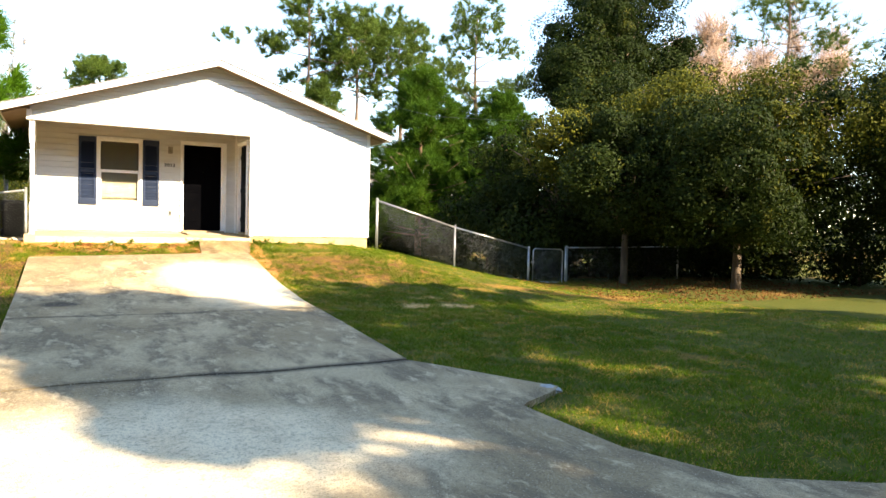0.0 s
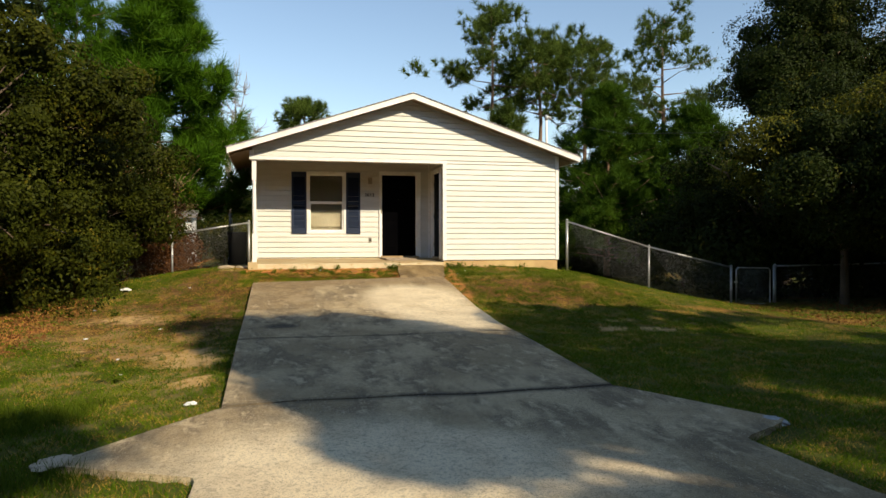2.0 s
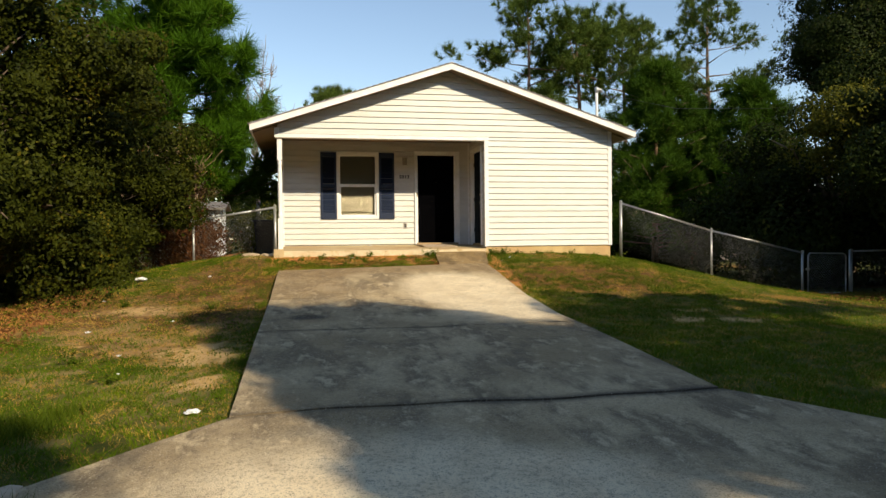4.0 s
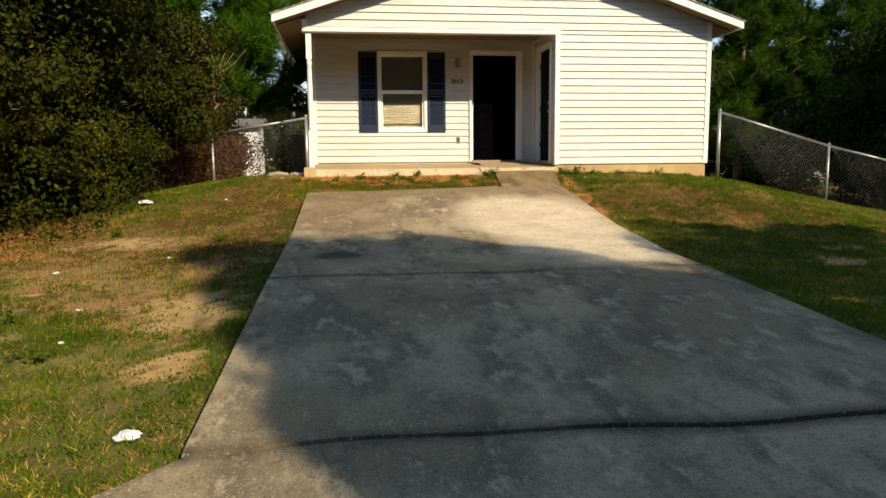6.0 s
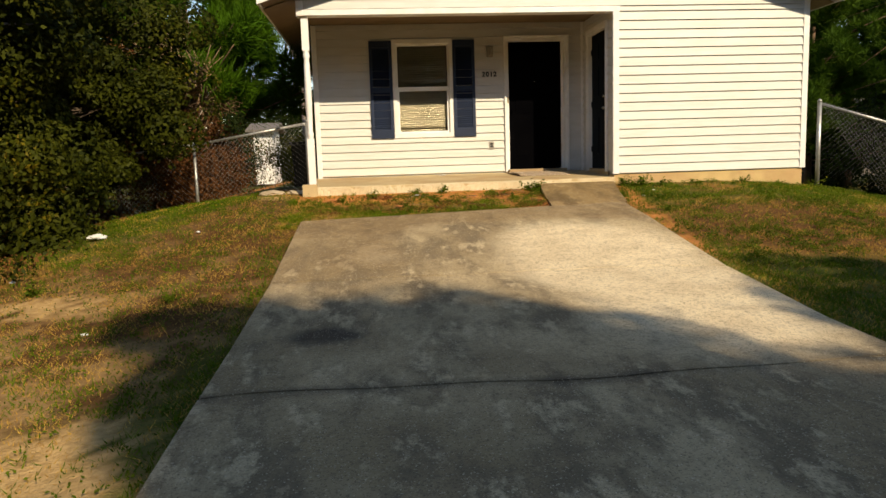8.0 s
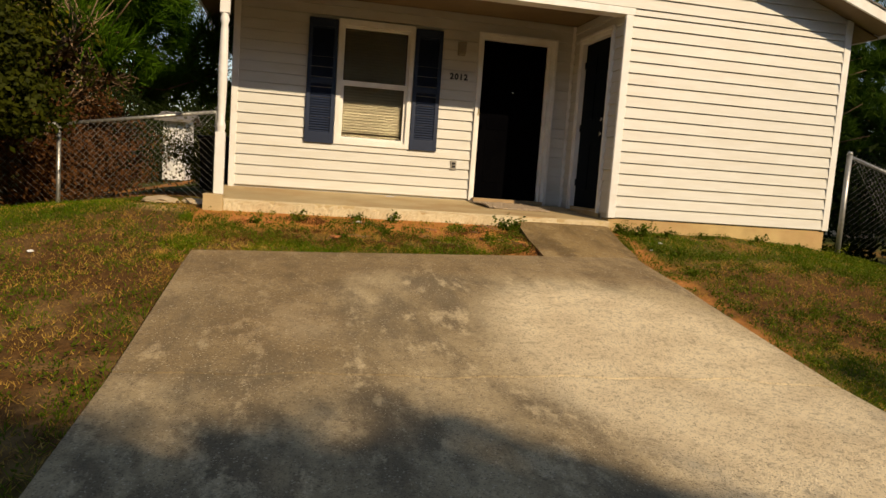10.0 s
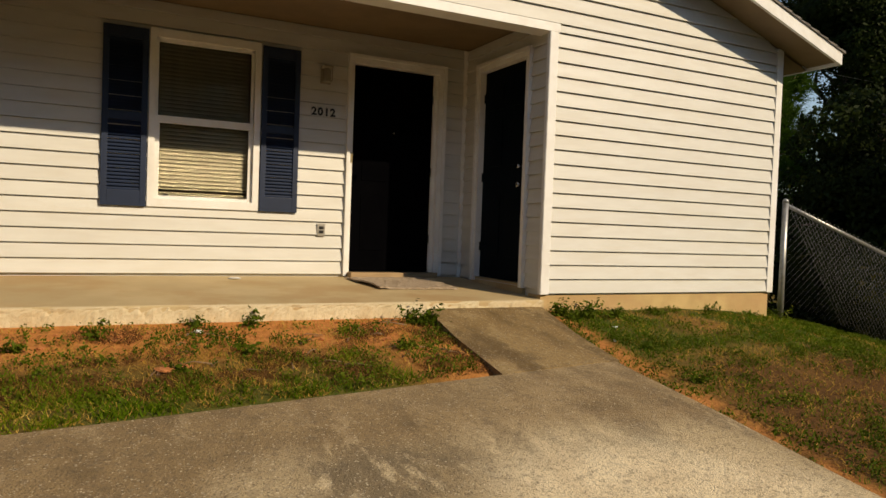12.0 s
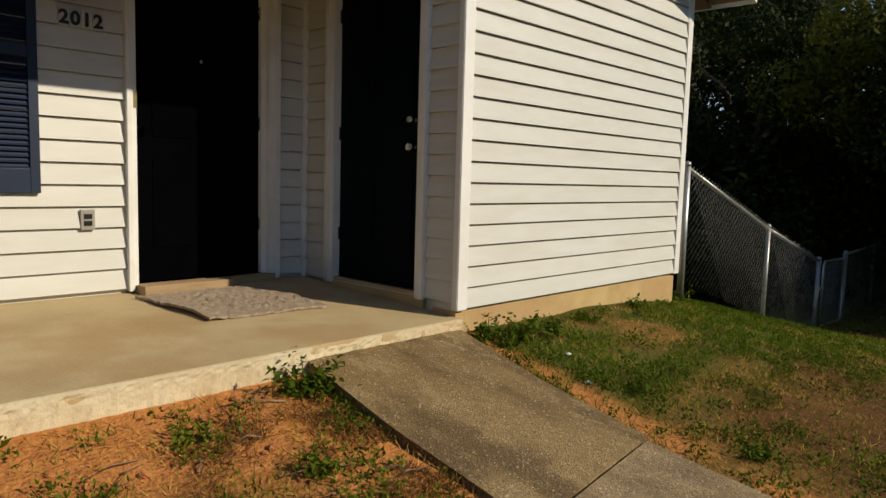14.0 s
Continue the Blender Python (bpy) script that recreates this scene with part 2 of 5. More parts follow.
def lathe(bm, cx, cy, rows, sides=20):
    """A turned shape: rows of radius and height."""
    rings = [[bm.verts.new((cx + r * math.cos(k * math.tau / sides), cy + r * math.sin(k * math.tau / sides), z)) for k in range(sides)] for r, z in rows]
    for a, b in zip(rings, rings[1:]):
        for k in range(sides):
            f = bm.faces.new((a[k], a[(k + 1) % sides], b[(k + 1) % sides], b[k]))
            f.smooth = True
    bm.faces.new(rings[0][::-1]), bm.faces.new(rings[-1])
    return bm


def raw_mesh(name, co, faces_n, per):
    """A mesh of faces_n separate faces with per corners each, from an array of corners."""
    me = bpy.data.meshes.new(name)
    n = faces_n * per
    me.vertices.add(n), me.loops.add(n), me.polygons.add(faces_n)
    me.vertices.foreach_set("co", np.ascontiguousarray(co, dtype=np.float32).ravel())
    me.loops.foreach_set("vertex_index", np.arange(n, dtype=np.int32))
    me.polygons.foreach_set("loop_start", np.arange(0, n, per, dtype=np.int32))
    me.update(calc_edges=True)
    return me


def unit(v):
    return v / np.maximum(np.linalg.norm(v, axis=1, keepdims=True), 1e-9)


def leaf_mesh(name, at, rng, length, width, up=0.35, face=None):
    """One lance-shaped blade at each point; up lifts them, face is the way that their faces look."""
    n = len(at)
    if face is None:
        d = unit(rng.normal(size=(n, 3)) + np.array([0, 0, up]))
        s = unit(np.cross(d, rng.normal(size=(n, 3))))
    else:
        nrm = unit(face + rng.normal(size=(n, 3)) * 0.55 + np.array([0, 0, up]))
        d = unit(np.cross(nrm, rng.normal(size=(n, 3))))
        s = np.cross(nrm, d)
    ln = length * rng.uniform(0.6, 1.3, (n, 1))
    wd = width * rng.uniform(0.7, 1.2, (n, 1))
    co = np.stack([at - d * ln * 0.5, at + s * wd * 0.5 - d * ln * 0.05, at + d * ln * 0.5, at - s * wd * 0.5 - d * ln * 0.05], axis=1)
    return raw_mesh(name, co, n, 4)


def vnoise(x, y, scale, seed=0):
    """Smooth value noise from 0 to 1 on arrays."""
    x, y = np.asarray(x, float) * scale + seed * 17.3, np.asarray(y, float) * scale + seed * 9.1
    xi, yi = np.floor(x), np.floor(y)
    fx, fy = x - xi, y - yi
    fx, fy = fx * fx * (3 - 2 * fx), fy * fy * (3 - 2 * fy)

    def h(a, b):
        v = np.sin(a * 127.1 + b * 311.7 + seed * 74.7) * 43758.5453
        return v - np.floor(v)
    return (h(xi, yi) * (1 - fx) + h(xi + 1, yi) * fx) * (1 - fy) + (h(xi, yi + 1) * (1 - fx) + h(xi + 1, yi + 1) * fx) * fy


def fbm(x, y, scale, seed=0):
    return (vnoise(x, y, scale, seed) + 0.5 * vnoise(x, y, scale * 2.1, seed + 1) + 0.25 * vnoise(x, y, scale * 4.3, seed + 2)) / 1.75


def smooth(a, b, x):
    t = np.clip((np.asarray(x, float) - a) / (b - a), 0, 1)
    return t * t * (3 - 2 * t)


def blob(x, y, cx, cy, rx, ry):
    return np.exp(-(((x - cx) / rx) ** 2 + ((y - cy) / ry) ** 2))


# ---------------------------------------------------------------- ground
def drive_z(y):
    return np.interp(y, [-6, -1.3, 0, 1.4, 2.9, 4.5, 5.9, 7.0, 8.5, 9.6, 10.4, 11.3, 12.0, 12.75],
                     [-0.02, -0.01, 0.0, 0.02, 0.11, 0.19, 0.26, 0.30, 0.43, 0.59, 0.71, 0.82, 0.90, 1.03])


def drive_left(y):
    return np.interp(y, [-1.4, -1.2, -0.76, 0.0, 1.25, 1.72, 2.9, 7.0, 10.9], [-3.2, -1.9, -1.1, -0.82, -0.8, -1.83, -0.75, -0.77, -0.70])


def drive_right(y):
    return np.interp(y, [-1.4, -1.2, -0.76, 0.0, 1.2, 1.6, 2.9, 5.8, 10.6, 11.3], [5.6, 4.41, 3.66, 3.37, 3.33, 4.03, 3.06, 3.12, 3.24, 3.31])


def lawn_z(x, y):
    x, y = np.asarray(x, float), np.asarray(y, float)
    z = np.interp(y, [-300, -1.5, 1.5, 3, 5.4, 7, 8, 9.5, 10.3, 11.25, 12.2, 12.8, 14, 30, 300],
                  [-0.05, -0.03, -0.03, 0.0, 0.06, 0.15, 0.24, 0.42, 0.54, 0.74, 0.9, 0.97, 0.95, 0.7, 0.5])
    z = z + (-0.12 - z) * smooth(5.0, 12.4, x) * smooth(2, 7, y)
    z = z + (0.25 - z) * smooth(1.2, 6.5, -x) * smooth(5, 9, y)
    z = z + 0.12 * blob(x, y, 2.2, 11.7, 0.28, 0.45) - 0.05 * smooth(11.8, 12.4, y) * (1 - smooth(12.9, 13.2, y)) * smooth(2.75, 2.45, x) * smooth(-1.2, -0.8, x)
    z = z + 0.035 * (fbm(x, y, 1.1, 3) - 0.5) + 0.02 * (vnoise(x, y, 5.0, 5) - 0.5)
    return z


def under_drive(x, y):
    """1 under the concrete, 0 on the lawn."""
    on = smooth(0.0, 0.06, x - drive_left(y)) * smooth(0.0, 0.06, drive_right(y) - x) * smooth(-20, -1.4, y) * (1 - smooth(10.85, 11.0, y - 0.12 * (x + 0.7)))
    path = smooth(0, 0.05, x - np.interp(y, [11.2, 12.75], [2.31, 2.50])) * smooth(0, 0.05, np.interp(y, [11.2, 12.75], [3.31, 3.62]) - x) * (y > 10.9) * (y < 12.8)
    return np.maximum(on * (y > -1.4), path)


def road_on(y):
    return 1 - smooth(-1.45, -1.38, y)


def ground_z(x, y):
    z = lawn_z(x, y)
    near = smooth(1.3, 0.0, drive_left(y) - x) * smooth(1.3, 0.0, x - drive_right(y)) * (y < 12.8)
    z = z + (np.minimum(drive_z(y) - 0.05, z + 0.08) - z) * near * 0.75
    z = z + (drive_z(y) - 0.10 - z) * under_drive(x, y)
    z = np.where(y < -1.36, np.minimum(z, -0.12 + 0.08 * (y < -9)), z)
    inside = (x > -0.7) * (x < 6.45) * (y > 12.9) * (y < 22)
    return np.where(inside, 0.7, z)


def masks(x, y):
    """How much of each cover grows or lies at a place: clay, sand, dead grass, green."""
    n1, n2, n3 = fbm(x, y, 1.6, 11), fbm(x, y, 4.0, 21), fbm(x, y, 0.7, 31)
    clay = smooth(11.75, 12.3, y + 0.5 * (n1 - 0.5)) * (y < 12.9) * (x > -0.9) * (x < 2.6)
    clay = np.maximum(clay, blob(x, y, 2.2, 11.75, 0.32, 0.5) * 1.5)
    clay = np.maximum(clay, 0.8 * smooth(-3.5, -4.0, x + 1.0 * (n1 - 0.5)) * smooth(-5.2, -4.4, x) * (y > 4))
    verge = np.interp(y, [8.5, 11.2, 12.75], [3.2, 3.31, 3.62])
    clay = np.maximum(clay, smooth(0.3, 0.5, n2) * 0.9 * smooth(0.26, 0.02, np.abs(x - verge - 0.1)) * smooth(8.5, 9.5, y) * (y < 12.8))
    clay = np.maximum(clay, blob(x, y, -3.0, 16.5, 1.8, 1.5))
    sand = 1.1 * blob(x, y, -1.35, 5.6, 0.6, 0.8) + blob(x, y, -1.15, 4.2, 0.35, 0.5) + 0.7 * blob(x, y, -3.0, 8.6, 0.8, 0.4) + 0.85 * blob(x, y, 5.0, 7.0, 0.55, 0.3) + 0.85 * blob(x, y, 5.9, 6.8, 0.6, 0.35) + 0.7 * blob(x, y, 5.5, 7.6, 0.7, 0.25) + 0.8 * blob(x, y, -1.3, 12.7, 0.5, 0.4)
    sand += 0.6 * blob(x, y, -2.6, 6.5, 1.2, 0.6) + 0.5 * blob(x, y, -2.0, 8.8, 1.0, 1.0) + 0.5 * smooth(0.25, 0.0, np.abs(x - drive_right(y) - 0.15)) * (y > 8.5)
    sand = 0.85 * smooth(0.45, 0.85, sand * (0.7 * n2 + 0.5 * fbm(x, y, 11.0, 25) + 0.6 * vnoise(x, y, 26.0, 26)))
    straw = blob(x, y, -2.3, 6.6, 2.0, 4.0) * smooth(0.42, 0.62, 0.5 * n1 + 0.5 * fbm(x, y, 6.0, 27))
    sand = np.maximum(sand, 0.42 * straw)
    dead = blob(x, y, 5.4, 10.2, 2.0, 1.2) + blob(x, y, -2.1, 7.6, 1.4, 2.4) + 0.7 * blob(x, y, -1.3, 10.5, 1.0, 2.0) + 0.22 * (y > 8)
    dead = smooth(0.3, 0.8, dead * (0.5 + n1))
    green = smooth(0.24, 0.56, n1 * 0.5 + n3 * 0.5 + 0.12 * (y < 7))
    green = green * (1 - 0.55 * smooth(10.9, 11.6, y + 0.6 * (n2 - 0.5)) * (x < 2.6) * (x > -0.8))
    green = np.maximum(green * (1 - 0.55 * dead), 0.2) * (1 - sand) * (1 - 0.92 * np.clip(clay, 0, 1))
    return np.clip(clay, 0, 1), sand, dead, green


def axis_steps(lo, hi, fine_lo, fine_hi, step, far):
    s = list(np.arange(fine_lo, fine_hi + 1e-6, step))
    g, v = step, fine_hi
    while v < hi:
        g = min(g * 1.35, far)
        v += g
        s.append(v)
    g, v = step, fine_lo
    while v > lo:
        g = min(g * 1.35, far)
        v -= g
        s.insert(0, v)
    return np.array(s)


gx, gy = axis_steps(-600, 600, -6.5, 10.0, 0.085, 60), axis_steps(-600, 600, -1.6, 14.4, 0.085, 60)
GX, GY = np.meshgrid(gx, gy, indexing="xy")
GZ = ground_z(GX, GY)
nx, ny = len(gx), len(gy)
gme = bpy.data.meshes.new("ground")
idx = np.arange(nx * ny).reshape(ny, nx)
quads = np.stack([idx[:-1, :-1], idx[:-1, 1:], idx[1:, 1:], idx[1:, :-1]], axis=-1).reshape(-1, 4)
gme.vertices.add(nx * ny), gme.loops.add(len(quads) * 4), gme.polygons.add(len(quads))
gme.vertices.foreach_set("co", np.stack([GX, GY, GZ], -1).astype(np.float32).ravel())
gme.loops.foreach_set("vertex_index", quads.astype(np.int32).ravel())
gme.polygons.foreach_set("loop_start", np.arange(0, len(quads) * 4, 4, dtype=np.int32))
gme.polygons.foreach_set("use_smooth", np.ones(len(quads), dtype=bool))
gme.update(calc_edges=True)
cover = gme.color_attributes.new("cover", "FLOAT_COLOR", "POINT")
k_clay, k_sand, k_dead, k_green = masks(GX, GY)
cover.data.foreach_set("color", np.stack([k_clay, k_sand, k_dead, k_green], -1).astype(np.float32).ravel())


def ground_material():
    m = bpy.data.materials.new("lawn_soil_and_turf")
    m.use_nodes = True
    n, l = m.node_tree.nodes, m.node_tree.links
    p = n["Principled BSDF"]
    p.inputs["Roughness"].default_value, p.inputs["Specular IOR Level"].default_value = 1.0, 0.1
    at = n.new("ShaderNodeVertexColor")
    at.layer_name = "cover"
    sep = n.new("ShaderNodeSeparateColor")
    l.new(at.outputs["Color"], sep.inputs[0])
    co = n.new("ShaderNodeTexCoord")

    def tex(s, d=5):
        t = n.new("ShaderNodeTexNoise")
        t.inputs["Scale"].default_value, t.inputs["Detail"].default_value = s, d
        l.new(co.outputs["Object"], t.inputs["Vector"])
        return t.outputs["Fac"]

    def mix(f, a, b):
        x = n.new("ShaderNodeMix")
        x.data_type = "RGBA"
        for sock, v in ((x.inputs[0], f), (x.inputs[6], a), (x.inputs[7], b)):
            if isinstance(v, tuple):
                sock.default_value = (*v, 1)
            else:
                l.new(v, sock)
        return x.outputs[2]

    def ramp(f, lo, hi):
        r = n.new("ShaderNodeMapRange")
        r.inputs["From Min"].default_value, r.inputs["From Max"].default_value = lo, hi
        l.new(f, r.inputs["Value"])
        return r.outputs[0]
    grain = ramp(tex(22), 0.35, 0.65)
    dry = mix(grain, (0.30, 0.155, 0.046), (0.13, 0.068, 0.02))
    turf = mix(grain, (0.05, 0.072, 0.011), (0.105, 0.095, 0.02))
    clay = mix(grain, (0.56, 0.235, 0.07), (0.42, 0.165, 0.05))
    sand = mix(grain, (0.62, 0.42, 0.19), (0.48, 0.31, 0.13))
    c = mix(ramp(at.outputs["Alpha"], 0.1, 0.7), dry, turf)
    c = mix(sep.outputs[2], c, mix(grain, (0.13, 0.064, 0.022), (0.075, 0.038, 0.014)))
    c = mix(sep.outputs[1], c, sand)
    c = mix(sep.outputs[0], c, clay)
    l.new(c, p.inputs["Base Color"])
    bp = n.new("ShaderNodeBump")
    bp.inputs["Strength"].default_value, bp.inputs["Distance"].default_value = 0.8, 0.02
    l.new(tex(55, 6), bp.inputs["Height"])
    l.new(bp.outputs[0], p.inputs["Normal"])
    return m


gme.materials.append(ground_material())
ground = tagged(new("ground", gme), "patchy green and straw lawn with sandy and orange clay spots", "ground", kind="structure")


def sheet(name, ys, left, right, zf, thick, cols=36):
    """A slab between two curved sides over a run of depths, with real thickness and a rounded rim."""
    bm = bmesh.new()
    top = []
    for y in ys:
        a, b = float(left(y)), float(right(y))
        row = []
        for i in range(cols + 1):
            x = a + (b - a) * i / cols
            edge = min(i, cols - i) == 0
            row.append(bm.verts.new((x, y, float(zf(x, y)) - (0.004 if edge else 0))))
        top.append(row)
    for r0, r1 in zip(top, top[1:]):
        for i in range(cols):
            f = bm.faces.new((r0[i], r0[i + 1], r1[i + 1], r1[i]))
            f.smooth = True
    rim = top[0] + [r[-1] for r in top[1:]] + top[-1][-2::-1] + [r[0] for r in top[-2:0:-1]]
    low = [bm.verts.new(v.co - Vector((0, 0, thick))) for v in rim]
    for i in range(len(rim)):
        bm.edges.get((rim[i], rim[(i + 1) % len(rim)])).smooth = False
    for i in range(len(rim)):
        j = (i + 1) % len(rim)
        bm.faces.new((rim[j], rim[i], low[i], low[j]))
    return bm


def concrete(name, pale, mid, dark, blotch):
    m = bpy.data.materials.new(name)
    m.use_nodes = True
    n, l = m.node_tree.nodes, m.node_tree.links
    p = n["Principled BSDF"]
    p.inputs["Roughness"].default_value, p.inputs["Specular IOR Level"].default_value = 0.8, 0.2
    co = n.new("ShaderNodeTexCoord")

    def tex(s, d=6, ro=0.6, stretch=None):
        t = n.new("ShaderNodeTexNoise")
        t.inputs["Scale"].default_value, t.inputs["Detail"].default_value, t.inputs["Roughness"].default_value = s, d, ro
        src = co.outputs["Object"]
        if stretch:
            mp = n.new("ShaderNodeMapping")
            mp.inputs["Scale"].default_value = stretch
            l.new(src, mp.inputs["Vector"])
            src = mp.outputs[0]
        l.new(src, t.inputs["Vector"])
        return t.outputs["Fac"]

    def ramp(f, lo, hi, top=1.0):
        r = n.new("ShaderNodeMapRange")
        r.interpolation_type = "SMOOTHSTEP"
        r.inputs["From Min"].default_value, r.inputs["From Max"].default_value, r.inputs["To Max"].default_value = lo, hi, top
        l.new(f, r.inputs["Value"])
        return r.outputs[0]

    def mix(f, a, b):
        x = n.new("ShaderNodeMix")
        x.data_type = "RGBA"
        for sock, v in ((x.inputs[0], f), (x.inputs[6], a), (x.inputs[7], b)):
            if isinstance(v, tuple):
                sock.default_value = (*v, 1)
            else:
                l.new(v, sock)
        return x.outputs[2]
    at = n.new("ShaderNodeVertexColor")
    at.layer_name = "wear_and_light"
    sep = n.new("ShaderNodeSeparateColor")
    l.new(at.outputs["Color"], sep.inputs[0])
    c = mix(ramp(tex(0.55, 4), 0.38, 0.6), pale, mid)
    c = mix(ramp(tex(1.9, 7, 0.65, (1.6, 0.7, 1)), 0.43, 0.62, 0.92), c, dark)
    c = mix(ramp(tex(4.5, 6, 0.7, (1.3, 0.6, 1)), 0.53, 0.66, 0.8), c, blotch)
    # pale tone of clean concrete, also painting sunlight onto the lane and apron
    clean_lit = mix(ramp(tex(3.0, 5), 0.4, 0.65), (0.84, 0.70, 0.47), (0.73, 0.59, 0.385))
    c = mix(sep.outputs[0], c, clean_lit)
    c = mix(sep.outputs[2], c, mix(ramp(tex(5.0, 5), 0.4, 0.65), (0.30, 0.20, 0.095), (0.19, 0.122, 0.056)))
    c = mix(sep.outputs[1], c, (0.035, 0.03, 0.027))
    v = n.new("ShaderNodeTexVoronoi")
    v.inputs["Scale"].default_value = 145
    l.new(co.outputs["Object"], v.inputs["Vector"])
    c = mix(ramp(v.outputs["Color"], 0.78, 0.95, 0.6), c, (0.76, 0.66, 0.48))
    v2 = n.new("ShaderNodeTexVoronoi")
    v2.inputs["Scale"].default_value = 140
    l.new(co.outputs["Object"], v2.inputs["Vector"])
    c = mix(ramp(v2.outputs["Color"], 0.62, 0.9, 0.55), c, (0.11, 0.08, 0.05))
    c = mix(ramp(tex(24, 4), 0.5, 0.7, 0.35), c, (0.13, 0.10, 0.07))
    l.new(c, p.inputs["Base Color"])
    bp = n.new("ShaderNodeBump")
    bp.inputs["Strength"].default_value, bp.inputs["Distance"].default_value = 1.0, 0.012
    l.new(tex(75, 4, 0.7), bp.inputs["Height"])
    l.new(bp.outputs[0], p.inputs["Normal"])
    return m


M_DRIVE = concrete("stained_driveway_concrete", (0.53, 0.415, 0.25), (0.335, 0.25, 0.14), (0.205, 0.157, 0.096), (0.63, 0.50, 0.31))
M_WALK = concrete("brown_walkway_concrete", (0.36, 0.245, 0.11), (0.28, 0.185, 0.078), (0.155, 0.10, 0.043), (0.40, 0.285, 0.14))


def worn(me, toned=1.0):
    """Where clean concrete and the sunlit lane and apron are painted paler, and where oil has stained it."""
    co = np.zeros(len(me.vertices) * 3, dtype=np.float32)
    me.vertices.foreach_get("co", co)
    x, y = co[0::3].astype(float), co[1::3].astype(float)
    n1 = fbm(x, y, 1.3, 71)
    clean_lit = (blob(x, y, 2.2, 9.2, 0.9, 1.1) + blob(x, y, 2.4, 7.4, 0.9, 1.5) + 0.85 * blob(x, y, 0.4, 0.8, 2.2, 1.7) + 0.55 * blob(x, y, 0.1, 9.3, 0.35, 0.6)) * (0.55 + 0.9 * n1)
    oil = blob(x, y, -0.2, 7.15, 0.30, 0.20) * 1.2 + 0.55 * blob(x, y, 0.85, 8.25, 0.28, 0.12) + 0.5 * blob(x, y, 1.2, 5.6, 0.5, 0.5) * n1 + 0.5 * blob(x, y, -0.3, 9.5, 0.3, 0.4) * n1
    for k, yj, deep in ((1, 2.9, 0.85), (2, 6.15, 0.6), (3, 8.55, 0.36)):
        line = yj + 0.03 * np.sin(2.1 * x + k) + 0.015 * np.sin(5.7 * x + 2 * k) + (0.05 * np.sin(1.1 * x + 0.6) if k == 3 else 0.0)
        oil = oil + deep * np.exp(-(((y - line) / 0.075) ** 2)) * (0.5 + n1)
    soil = (smooth(9.9, 10.7, y) + 0.7 * smooth(0.9, 0.2, x) * smooth(7.8, 9.2, y)) * (0.45 + 0.8 * fbm(x, y, 1.7, 73))
    a = me.color_attributes.new("wear_and_light", "FLOAT_COLOR", "POINT")
    one = np.ones_like(x)
    a.data.foreach_set("color", np.stack([toned * smooth(0.25, 0.75, clean_lit), smooth(0.3, 0.9, oil) * 0.85, toned * 0.65 * smooth(0.35, 0.75, soil), one], -1).astype(np.float32).ravel())


def wave(x, k):
    return 0.03 * math.sin(2.1 * x + k) + 0.015 * math.sin(5.7 * x + 2 * k) + (0.05 * math.sin(1.1 * x + 0.6) + 0.012 * math.sin(13 * x) if k == 3 else 0.0)


drive = thing("driveway", (1.2, 5.0, 0.2), "stained pale concrete driveway in four cracked slabs", "driveway", kind="structure")


GAP = (0, 0.022, 0.011, 0.010, 0)


def top_edge(x):
    return 10.82 + 0.12 * (x + 0.7)


for j, (a, b) in enumerate(((-1.38, 2.9), (2.9, 6.15), (6.15, 8.55), (8.55, 10.85))):
    rows = np.linspace(a, b, 48 if j == 0 else 30)

    def zf(x, y, a=a, b=b):
        return float(drive_z(y)) + 0.008 * (float(fbm(x, y, 0.8, 7)) - 0.5)
    bm = sheet("slab", rows, drive_left, drive_right, zf, 0.14)
    for v in bm.verts:
        x, y = v.co.x, v.co.y
        t = (y - a) / (b - a)
        lo = wave(x, j) if j else 0.0
        hi = wave(x, j + 1) if j < 3 else top_edge(x) - 10.85
        shift = lo * (1 - t) + hi * t + GAP[j] * (1 - t) - GAP[j + 1] * t
        v.co.y += shift
        v.co.z += float(drive_z(v.co.y) - drive_z(y))
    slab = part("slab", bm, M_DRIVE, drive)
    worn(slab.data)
bm = sheet("slab", np.linspace(0, 1, 14), lambda t: 2.315 + 0.19 * t, lambda t: 3.31 + 0.3 * t, lambda x, t: 0, 0.14, 12)
for v in bm.verts:
    t = v.co.y
    y = (top_edge(v.co.x) + 0.02) * (1 - t) + 12.735 * t
    v.co.y = y
    v.co.z += float(drive_z(y))
walk_me = to_mesh("walkway", bm)
worn(walk_me, 0.0)
walkway = tagged(part("walkway", walk_me, M_WALK, None), "short sloping brown-stained concrete walkway from driveway to porch", "walkway", kind="structure")

bm = sheet("road", np.linspace(-8.5, -1.39, 12), lambda y: -80, lambda y: 80, lambda x, y: -0.012 + 0.02 * math.sin((y + 8.5) / 7.1 * math.pi), 0.15, 60)
road = tagged(part("road", bm, M_ROAD, None), "worn grey asphalt street in front of the driveway", "road", kind="structure")


# ---------------------------------------------------------------- house
WL, WR, YF, YB, YR = -0.78, 6.53, 12.76, 14.31, 22.0   # side walls, front, porch wall, rear
XC, ZP, PITCH = 2.83, 4.99, 0.329                      # ridge
WING, ZS, ZB = 3.617, 1.13, 3.41                       # wing's inner side, siding's foot, beam's underside
COURSE = 0.127
house = thing("house", (XC, 15.0, 0.95), "single-storey cream vinyl-sided house with gable roof and recessed porch", "house")


def roof_under(x):
    return ZP - 0.11 - PITCH * abs(x - XC)


